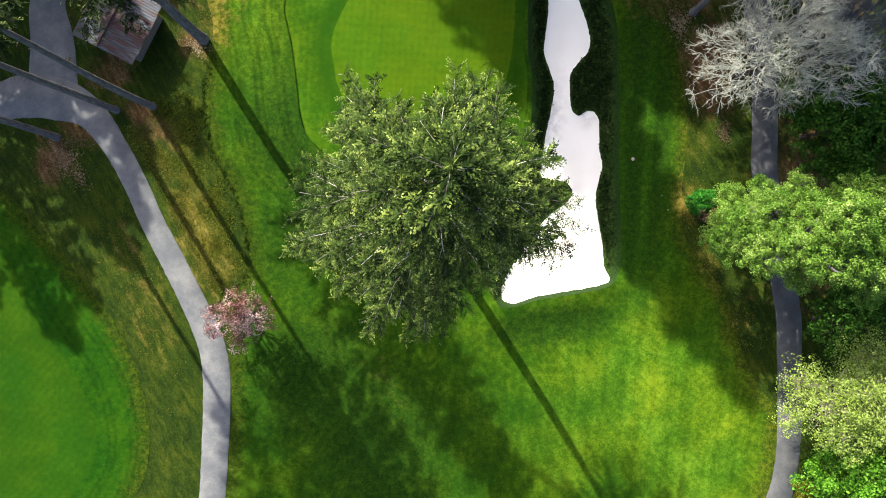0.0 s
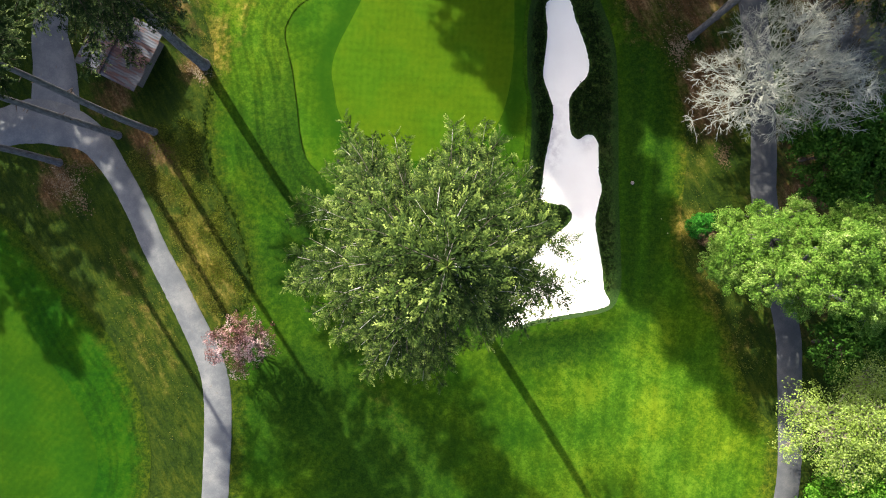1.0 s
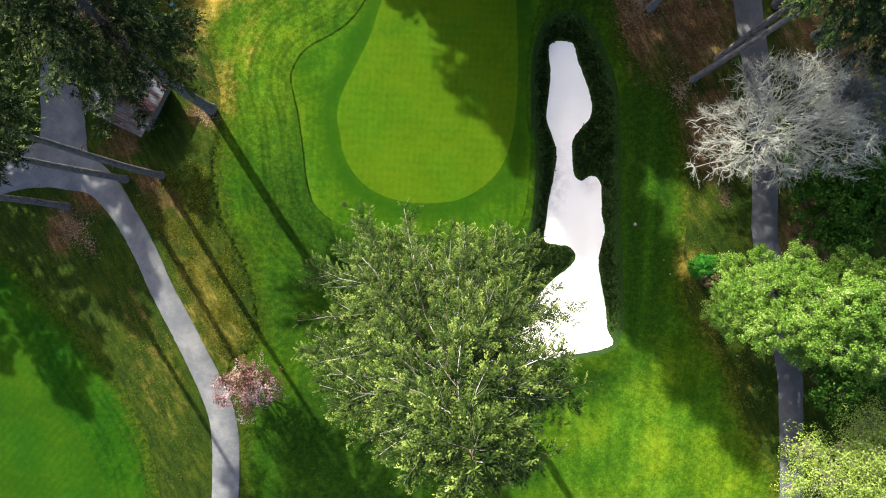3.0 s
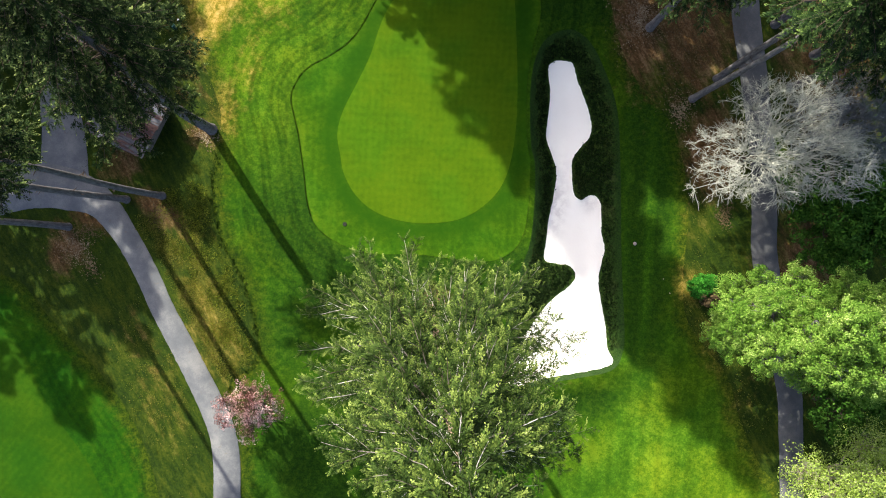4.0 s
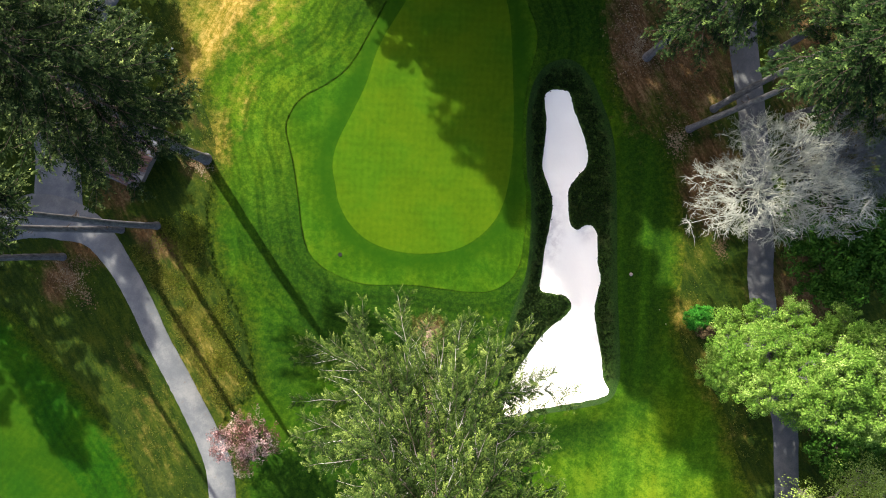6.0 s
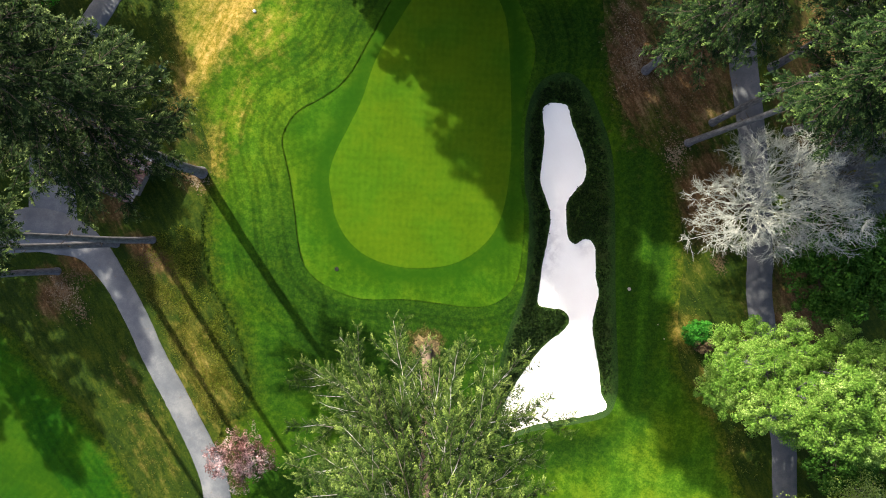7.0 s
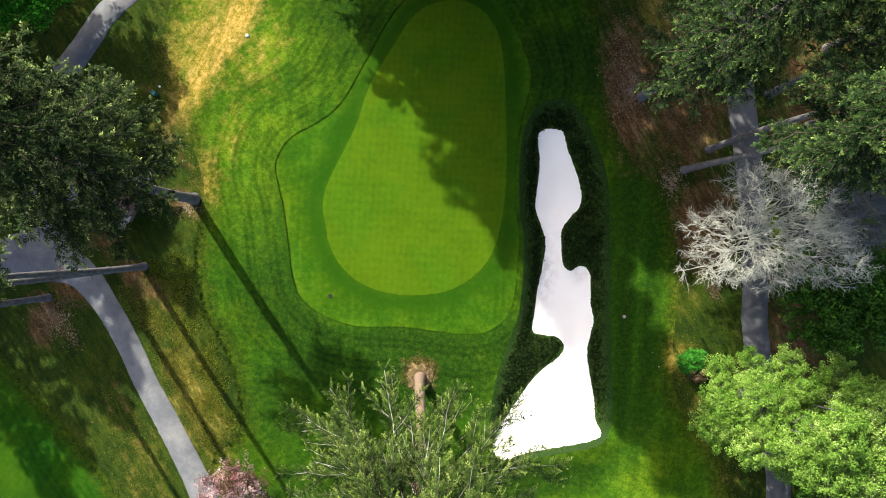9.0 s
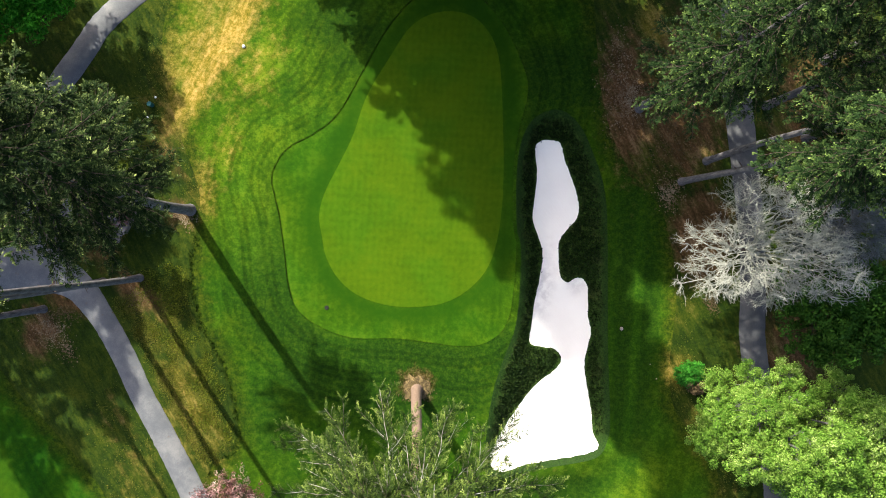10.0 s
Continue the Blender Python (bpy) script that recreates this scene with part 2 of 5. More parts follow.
def rust_roof():
    m = Nodes("rusty_corrugated_metal", roughness=0.75, metallic=0.0, specular=0.3)
    v = m.math("ADD", m.noise(1.0, 5, 0.7, m.mapped((0.35, 2.2, 1), 0)), m.math("MULTIPLY", m.math("SUBTRACT", m.each(), 0.5), 0.14))
    g = m.noise(6, 4, 0.8)
    c = m.ramp(m.band(v, 0.34, 0.70), [(0, (0.050, 0.058, 0.074)), (0.42, (0.034, 0.036, 0.045)), (0.62, (0.048, 0.020, 0.017)), (1, (0.034, 0.012, 0.010))])
    m.colour(m.mix(m.math("MULTIPLY", g, 0.3), c, (0.05, 0.05, 0.058)))
    m.bump(g, 0.2, 0.01)
    return m.mat


def plain(name, a, b, scale=5.0, rough=0.7, metal=0.0):
    m = Nodes(name, roughness=rough, metallic=metal)
    v = m.noise(scale, 5, 0.7)
    m.colour(m.ramp(v, [(0.3, a), (0.7, b)]))
    m.bump(v, 0.3, 0.01)
    return m.mat


def branch_bark():
    """Dark branch bark with stretches of pale, lichened wood."""
    m = Nodes("branch_bark", roughness=0.9, specular=0.1)
    m.colour(m.ramp(m.noise(0.45, 3, 0.6), [(0.46, (0.045, 0.036, 0.028)), (0.54, (0.16, 0.145, 0.125)), (0.62, (0.38, 0.36, 0.33))]))
    return m.mat


MAT["bank"] = bank_shade_cover()
MAT["sand"] = sand_material()
MAT["path"] = path_material("cart_path", 0.54)
# the same paving in a darker tone
MAT["path_dark"] = path_material("dark_cart_path", 0.34)
MAT["roof"] = rust_roof()
MAT["planks"] = plain("weathered_boards", (0.07, 0.06, 0.05), (0.16, 0.14, 0.12), 7, 0.9)
MAT["bark_pale"] = bark_material("pale_bark", (0.17, 0.13, 0.10), (0.42, 0.36, 0.30))
MAT["bark_brown"] = bark_material("brown_bark", (0.13, 0.088, 0.064), (0.235, 0.165, 0.125), 14.0)
MAT["bark_grey"] = bark_material("grey_bark", (0.045, 0.042, 0.044), (0.17, 0.16, 0.165))
MAT["twig_grey"] = bark_material("bare_twig", (0.19, 0.195, 0.155), (0.58, 0.58, 0.50), 0.9)
MAT["twig_blue"] = bark_material("dull_twig", (0.10, 0.11, 0.125), (0.20, 0.21, 0.235), 2.0)
MAT["bark_branch"] = branch_bark()
MAT["bark_dark"] = bark_material("dark_bark", (0.03, 0.022, 0.018), (0.10, 0.075, 0.06))
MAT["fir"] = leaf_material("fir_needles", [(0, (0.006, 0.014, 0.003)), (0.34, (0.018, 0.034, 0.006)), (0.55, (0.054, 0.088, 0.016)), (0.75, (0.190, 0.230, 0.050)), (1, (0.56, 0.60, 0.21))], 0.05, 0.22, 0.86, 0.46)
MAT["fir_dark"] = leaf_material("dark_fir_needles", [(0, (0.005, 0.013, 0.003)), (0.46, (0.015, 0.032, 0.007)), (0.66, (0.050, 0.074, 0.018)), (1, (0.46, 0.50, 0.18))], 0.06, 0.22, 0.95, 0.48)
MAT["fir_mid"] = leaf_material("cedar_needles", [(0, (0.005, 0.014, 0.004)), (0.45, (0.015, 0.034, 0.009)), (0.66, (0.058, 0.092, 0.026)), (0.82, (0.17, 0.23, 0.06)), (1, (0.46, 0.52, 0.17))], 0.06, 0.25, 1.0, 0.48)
MAT["maple"] = leaf_material("young_maple_leaves", [(0, (0.05, 0.13, 0.012)), (0.45, (0.145, 0.255, 0.036)), (0.8, (0.30, 0.41, 0.085)), (1, (0.56, 0.63, 0.25))], 0.22, 0.45, 1.0)
MAT["spring"] = leaf_material("spring_leaves", [(0, (0.12, 0.17, 0.020)), (0.5, (0.38, 0.47, 0.09)), (1, (0.64, 0.72, 0.26))], 0.3, 0.35, 0.92)
MAT["vivid"] = leaf_material("vivid_leaves", [(0, (0.022, 0.14, 0.010)), (0.5, (0.06, 0.32, 0.018)), (1, (0.17, 0.52, 0.05))], 0.38, 0.35, 0.8)
MAT["lime"] = leaf_material("lime_leaves", [(0, (0.05, 0.16, 0.012)), (0.5, (0.16, 0.38, 0.03)), (1, (0.42, 0.65, 0.10))], 0.35, 0.35, 0.95)
MAT["boxwood"] = leaf_material("boxwood_leaves", [(0, (0.010, 0.055, 0.006)), (0.5, (0.028, 0.15, 0.014)), (1, (0.10, 0.32, 0.04))], 0.2, 0.35, 1.2)
MAT["laurel"] = leaf_material("laurel_leaves", [(0, (0.016, 0.048, 0.006)), (0.5, (0.040, 0.105, 0.012)), (1, (0.12, 0.22, 0.035))], 0.2, 0.35, 1.3)
MAT["yellow"] = leaf_material("yellow_leaves", [(0, (0.20, 0.17, 0.015)), (1, (0.50, 0.42, 0.05))], 0.3)
MAT["brown_leaf"] = leaf_material("dead_leaves", [(0, (0.08, 0.05, 0.03)), (1, (0.26, 0.17, 0.10))], 0.1)
MAT["litter"] = leaf_material("pale_leaf_litter", [(0, (0.08, 0.045, 0.028)), (0.5, (0.20, 0.125, 0.085)), (1, (0.34, 0.255, 0.205))], 0.1, 0.5, 1.0)
MAT["blossom"] = leaf_material("pink_blossom", [(0, (0.06, 0.022, 0.02)), (0.46, (0.18, 0.07, 0.07)), (0.60, (0.66, 0.33, 0.38)), (1, (1.0, 0.72, 0.80))], 0.25, 0.6, 1.1)
MAT["dark_plastic"] = plain("dark_plastic", (0.006, 0.009, 0.005), (0.014, 0.018, 0.010), 8, 0.9)
MAT["white_paint"] = plain("white_paint", (0.72, 0.72, 0.70), (0.82, 0.82, 0.80), 8, 0.5)
MAT["teal_paint"] = plain("teal_plastic", (0.004, 0.06, 0.06), (0.008, 0.09, 0.085), 8, 0.5)
MAT["stone"] = plain("pink_stone", (0.22, 0.16, 0.14), (0.42, 0.34, 0.31), 6, 0.9)
MAT["chips"] = plain("wood_chips", (0.04, 0.03, 0.012), (0.24, 0.17, 0.07), 3, 0.95)


# ---------------------------------------------------------------- mesh helpers
def mesh_of(name, verts, faces, mat, smooth=False):
    """A mesh from arrays: verts (n, 3), faces a list of equal-sided index arrays."""
    me = bpy.data.meshes.new(name)
    verts = np.asarray(verts, dtype=np.float32).reshape(-1, 3)
    groups = [np.asarray(f, dtype=np.int32) for f in faces if len(f)]
    loops = np.concatenate([f.ravel() for f in groups])
    totals = np.concatenate([np.full(len(f), f.shape[1], dtype=np.int32) for f in groups])
    me.vertices.add(len(verts))
    me.vertices.foreach_set("co", verts.ravel())
    me.loops.add(len(loops))
    me.loops.foreach_set("vertex_index", loops)
    me.polygons.add(len(totals))
    me.polygons.foreach_set("loop_start", np.concatenate([[0], np.cumsum(totals)[:-1]]).astype(np.int32))
    me.polygons.foreach_set("loop_total", totals)
    me.update(calc_edges=True)
    me.validate()
    if smooth:
        me.polygons.foreach_set("use_smooth", np.ones(len(totals), dtype=bool))
    me.materials.append(mat)
    return me


def child(name, data, parent, label="", kind=""):
    ob = new(name, data)
    ob.parent = parent
    return tagged(ob, label=label, kind=kind)


def part(name, bm, mat, parent, label=""):
    me = bpy.data.meshes.new(name)
    bm.to_mesh(me)
    bm.free()
    me.materials.append(mat)
    return child(name, me, parent, label)


def smooth_loop(points, per=6, closed=True):
    """A Catmull-Rom curve through a few plan points."""
    p = np.array(points, dtype=float)
    n = len(p)
    out = []
    for i in range(n if closed else n - 1):
        if closed:
            a, b, c, d = p[(i - 1) % n], p[i], p[(i + 1) % n], p[(i + 2) % n]
        else:
            a, b, c, d = p[max(i - 1, 0)], p[i], p[i + 1], p[min(i + 2, n - 1)]
        for k in range(per):
            t = k / per
            out.append(0.5 * (2 * b + (c - a) * t + (2 * a - 5 * b + 4 * c - d) * t * t + (3 * b - a - 3 * c + d) * t ** 3))
    if not closed:
        out.append(p[-1])
    return np.array(out)


def signed_distance(pts, loop):
    """Plan distance to a closed loop, positive inside."""
    pts = np.asarray(pts, dtype=float)
    a, b = loop, np.roll(loop, -1, axis=0)
    best = np.full(len(pts), 1e9)
    inside = np.zeros(len(pts), dtype=bool)
    for (ax, ay), (bx, by) in zip(a, b):
        dx, dy = bx - ax, by - ay
        t = np.clip(((pts[:, 0] - ax) * dx + (pts[:, 1] - ay) * dy) / max(dx * dx + dy * dy, 1e-9), 0, 1)
        best = np.minimum(best, np.hypot(pts[:, 0] - ax - t * dx, pts[:, 1] - ay - t * dy))
        if ay != by:
            cross = ((ay > pts[:, 1]) != (by > pts[:, 1])) & (pts[:, 0] < (bx - ax) * (pts[:, 1] - ay) / (by - ay) + ax)
            inside ^= cross
    return np.where(inside, best, -best)


# ---------------------------------------------------------------- the plan
SAND = smooth_loop([(9.26, 22.6), (9.76, 23.3), (10.66, 23.4), (11.56, 23.1), (11.96, 21.7), (12.50, 20.3), (13.06, 18.8), (13.36, 17.3),
                    (13.20, 16.3), (12.45, 15.4), (11.66, 14.2), (11.65, 12.3), (11.86, 11.0), (12.46, 10.4), (13.16, 10.8), (13.86, 10.8),
                    (14.36, 9.9), (14.46, 7.5), (14.76, 5.7), (14.26, 3.3), (14.45, 1.3), (14.96, -1.3), (15.16, -3.3), (15.66, -4.5),
                    (14.56, -5.1), (12.16, -5.6), (9.06, -6.2), (6.76, -6.9), (5.76, -6.3), (6.26, -4.4), (7.66, -2.0), (9.56, 0.7),
                    (11.66, 2.5), (12.06, 3.5), (11.36, 4.3), (9.26, 4.7), (9.26, 6.3), (9.56, 8.9), (9.96, 10.9), (10.16, 13.0),
                    (9.65, 14.7), (9.16, 16.3), (9.36, 18.6), (9.45, 20.6)])
SAND += np.random.default_rng(8).normal(0, 0.02, SAND.shape)
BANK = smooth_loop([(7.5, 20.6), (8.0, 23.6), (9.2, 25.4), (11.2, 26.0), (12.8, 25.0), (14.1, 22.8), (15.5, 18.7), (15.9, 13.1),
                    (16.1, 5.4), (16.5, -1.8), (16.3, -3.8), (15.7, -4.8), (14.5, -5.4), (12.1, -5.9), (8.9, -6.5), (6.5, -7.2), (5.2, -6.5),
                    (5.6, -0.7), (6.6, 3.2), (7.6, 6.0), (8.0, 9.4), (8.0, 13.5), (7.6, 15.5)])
GREEN = smooth_loop([(-9.9, 14.1), (-10.2, 16.1), (-9.7, 18.2), (-8.5, 20.7), (-7.3, 23.3), (-6.1, 26.9), (-4.1, 30.4), (-2.4, 33.0),
                     (-0.4, 34.3), (2.1, 34.5), (4.2, 33.4), (5.6, 30.7), (6.1, 25.6), (6.3, 19.0), (5.9, 14.4), (4.9, 11.4),
                     (2.9, 9.3), (0.4, 8.2), (-3.2, 8.0), (-6.3, 8.8), (-8.3, 10.3), (-9.5, 12.3)])
COLLAR = smooth_loop([(-14.5, 19.1), (-14.1, 20.7), (-13.0, 22.1), (-10.6, 23.5), (-8.6, 25.3), (-6.6, 28.9), (-4.7, 32.4), (-2.7, 35.0),
                      (-0.5, 36.8), (2.1, 36.9), (4.4, 35.4), (6.5, 32.7), (8.1, 29.2), (8.3, 27.2), (7.6, 24.1), (7.2, 20.6),
                      (7.3, 15.5), (7.6, 13.5), (7.4, 8.9), (6.7, 6.3), (5.1, 4.9), (3.0, 4.5), (-0.1, 4.8), (-3.1, 5.1),
                      (-7.2, 5.1), (-10.3, 6.2), (-12.1, 7.7), (-12.9, 10.0), (-13.3, 13.0), (-13.8, 16.1)])
FAIRWAY = smooth_loop([(-21.2, 14.1), (-21.6, 11.0), (-21.3, 8.2), (-20.5, 5.6), (-19.2, 3.5), (-18.0, 0.5), (-17.3, -2.4), (-17.2, -4.4),
                       (-18.1, -5.9), (-19.5, -6.8), (-19.7, -8.8), (-18.9, -10.9), (-18.5, -13.4), (-18.4, -20.0), (-18.6, -32.0), (-12.0, -42.0), (10.0, -46.0), (24.0, -42.0), (28.0, -32.0), (29.9, -24.4),
                       (30.6, -22.9), (31.0, -18.6), (30.6, -15.6), (29.1, -13.7), (27.2, -9.6), (25.9, -5.5), (22.4, -1.0), (21.8, 3.5),
                       (22.2, 8.7), (21.7, 13.6), (20.4, 17.6), (17.6, 20.8), (15.8, 24.4), (14.7, 29.0), (14.2, 34.0), (12.5, 44.0), (2.0, 48.0), (-14.0, 44.0),
                       (-21.0, 40.0), (-24.2, 33.5), (-24.2, 28.0), (-22.8, 23.0), (-21.0, 18.0)])
GREEN_FAR = smooth_loop([(-40.2, -3.1), (-36.5, -9.1), (-32.8, -14.2), (-31.1, -17.7), (-30.6, -21.3), (-32.1, -24.4), (-36.0, -29.0), (-46.0, -30.0), (-52.0, -18.0), (-48.0, -5.0)])
COLLAR_FAR = smooth_loop([(-40.5, 2.5), (-36.7, -0.9), (-32.0, -5.9), (-28.6, -10.5), (-26.4, -16.1), (-25.8, -20.7), (-27.0, -25.3), (-33.0, -34.0), (-48.0, -34.0), (-56.0, -18.0), (-50.0, 2.0)])

# soft patches of the unmown ground: x, y, half-lengths, turn in degrees, weight
DRY = [(25.0, -18.5, 5.5, 7.0, 15, 0.10), (11.0, -6.9, 5.6, 0.5, 10, 0.35), (-21.5, -1.5, 2.6, 7.5, 22, 0.62), (-24.5, 6.5, 3.5, 4.5, 20, 0.4), (-18.6, 32.0, 1.7, 7.5, -32, 0.9), (-21.4, 27.2, 1.3, 3.6, -30, 0.95), (-21.2, 30.5, 3.6, 8.0, -25, 0.64), (-23.0, 25.0, 1.9, 3.4, -20, 0.7), (-20.6, 18.5, 2.0, 3.8, -5, 0.48), (-18.5, 22.5, 2.2, 4.0, -15, 0.36), (-16.2, 29.0, 3.0, 5.5, -35, 0.40),
       (-26.5, -7.0, 3.0, 8.0, 20, 0.38), (-24.0, -18.0, 2.4, 8.0, 5, 0.15), (22.6, 2.6, 2.2, 2.2, 0, 0.6), (24.5, -2.5, 1.4, 3.6, 20, 0.48),
       (23.0, 9.0, 2.5, 4.0, 0, 0.28), (27.5, -8.0, 2.0, 4.0, 20, 0.32), (-5.0, -14.0, 2.0, 8.0, 25, 0.3), (19.6, 33.8, 1.3, 2.0, 30, 1.1)]
SOIL = [(-27.5, -5.0, 2.2, 8.0, 22, 0.36), (-23.0, -17.0, 1.6, 8.0, 3, 0.22), (-26.5, 8.8, 3.4, 1.3, -40, 0.9), (-32.0, 7.8, 3.2, 1.0, -20, 0.9), (-35.0, 5.0, 2.2, 2.6, 10, 0.8), (-30.0, 13.0, 2.5, 2.5, 0, 0.7),
        (-23.0, 16.0, 2.0, 2.0, 0, 0.6), (-24.0, 22.0, 3.5, 7.0, 0, 0.45), (22.5, 27.0, 5.0, 9.0, 0, 0.8), (17.4, 27.0, 3.0, 8.0, 5, 0.85),
        (24.5, 15.0, 3.5, 5.0, 0, 0.9), (27.0, -7.0, 2.0, 6.0, 10, 0.28), (33.0, 4.0, 5.0, 14.0, 0, 0.65), (35.0, 25.0, 6.0, 14.0, 0, 0.7),
        (-32.0, 22.0, 5.0, 10.0, 0, 0.45), (24.2, 1.0, 1.2, 1.0, 0, 0.6), (-1.1, 1.0, 1.6, 1.5, 0, 1.2)]

# paler turf: the south-eastern end of the fairway and the slopes beside the green
PALE = [(25.5, -18.5, 5.5, 9.0, 10, 1.0), (18.5, -14.0, 4.5, 8.0, 12, 1.0), (12.5, -17.0, 3.0, 8.0, 5, 0.6), (-16.5, 21.0, 3.5, 8.0, -15, 0.55), (23.2, 4.0, 1.8, 5.0, 0, 0.6), (-15.0, 29.0, 4.0, 6.0, -30, 0.5)]

# where the mower runs up and down beside the bunker
ROWS = [(18.6, 3.0, 3.0, 11.0, 0, 1.0), (11.0, -9.5, 7.0, 2.0, 10, 0.3)]

# silt washed into the bunker
SILT = [(10.3, 9.8, 0.8, 2.4, -8, 1.0), (13.4, 10.2, 0.8, 0.7, 0, 0.8), (10.8, 13.0, 0.5, 1.5, 0, 0.5)]

# longer, darker grass inside the mown land, and tree shade deepened by colour
ROUGH_AND_SHADE = [(10.5, -8.8, 6.5, 1.8, 10, 1.0), (10.5, 25.0, 3.5, 2.5, 0, 0.8), (18.2, 9.0, 2.9, 17.0, 0, 1.0), (12.0, 29.0, 7.0, 4.0, 0, 0.9), (-2.0, 0.6, 10.0, 4.6, 0, 0.9), (-1.5, 3.6, 8.5, 1.5, -3, 0.95), (-11.3, 5.0, 3.0, 1.6, -35, 0.9), (6.9, 3.4, 1.6, 4.0, 15, 0.9), (-10.5, 2.0, 4.5, 4.5, 0, 0.85),
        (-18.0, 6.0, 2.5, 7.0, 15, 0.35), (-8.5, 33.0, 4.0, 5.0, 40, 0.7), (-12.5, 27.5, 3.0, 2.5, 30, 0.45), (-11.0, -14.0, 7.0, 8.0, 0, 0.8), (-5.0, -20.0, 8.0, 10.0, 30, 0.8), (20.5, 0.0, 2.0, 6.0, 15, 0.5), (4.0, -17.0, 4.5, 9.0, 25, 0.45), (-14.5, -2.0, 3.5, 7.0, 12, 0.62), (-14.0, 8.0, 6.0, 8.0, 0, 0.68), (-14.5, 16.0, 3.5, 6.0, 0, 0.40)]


def patches(pts, table):
    out = np.zeros(len(pts))
    for x, y, a, b, turn, w in table:
        c, s = math.cos(radians(turn)), math.sin(radians(turn))
        dx, dy = pts[:, 0] - x, pts[:, 1] - y
        r2 = ((dx * c + dy * s) / a) ** 2 + ((dy * c - dx * s) / b) ** 2
        out = np.maximum(out, w * np.exp(-0.8 * r2))
    return out


def berm(pts):
    """The raised lip along the bunker's southern end, falling away to the fairway."""
    d = pts[:, 1] + 6.1 - 0.21 * (pts[:, 0] - 10.5)
    u = np.where(d < 0, np.clip(1 + d / 3.0, 0, 1), np.clip(1 - d / 1.0, 0, 1))
    v = np.clip((pts[:, 0] - 3.5) / 3.0, 0, 1) * np.clip((18.0 - pts[:, 0]) / 3.5, 0, 1)
    return 0.80 * u * u * (3 - 2 * u) * v * v * (3 - 2 * v)


def relief(pts):
    """Height of the ground: flat, with the sunken bunker and its banks."""
    ds, db = signed_distance(pts, SAND), signed_distance(pts, BANK)
    w = np.clip(db / np.maximum(db + np.maximum(-ds, 0), 1e-6), 0, 1)
    w = np.where(db <= 0, 0, w)
    z = -0.95 * w * w * (3 - 2 * w)
    return z - np.where(ds > 0, 0.22 * np.clip(ds / 1.6, 0, 1), 0) + berm(pts)


def build_ground():
    fine_x, fine_y = np.arange(-60, 60.1, 0.6), np.arange(-48, 72.1, 0.6)
    far = np.array([80, 110, 160, 260, 500, 1000, 2500], dtype=float)
    xs = np.concatenate([-far[::-1], fine_x, far])
    ys = np.concatenate([-far[::-1], fine_y, far])
    gx, gy = np.meshgrid(xs, ys)
    pts = np.stack([gx.ravel(), gy.ravel()], 1)
    db = signed_distance(pts, BANK)
    z = np.where(db > -0.75, -1.9, 0.0)
    i = np.arange(len(ys) - 1)[:, None] * len(xs) + np.arange(len(xs) - 1)[None]
    i = i.ravel()
    me = mesh_of("ground", np.column_stack([pts, z]), [np.stack([i, i + 1, i + len(xs) + 1, i + len(xs)], 1)], MAT["rough"], True)
    for name, table in (("dry", DRY), ("soil", SOIL)):
        at = me.attributes.new(name, "FLOAT", "POINT")
        at.data.foreach_set("value", patches(pts, table).astype(np.float32))
    return tagged(new("ground", me), "uneven rough grass with dry patches and bare soil under trees", "ground", kind="structure")


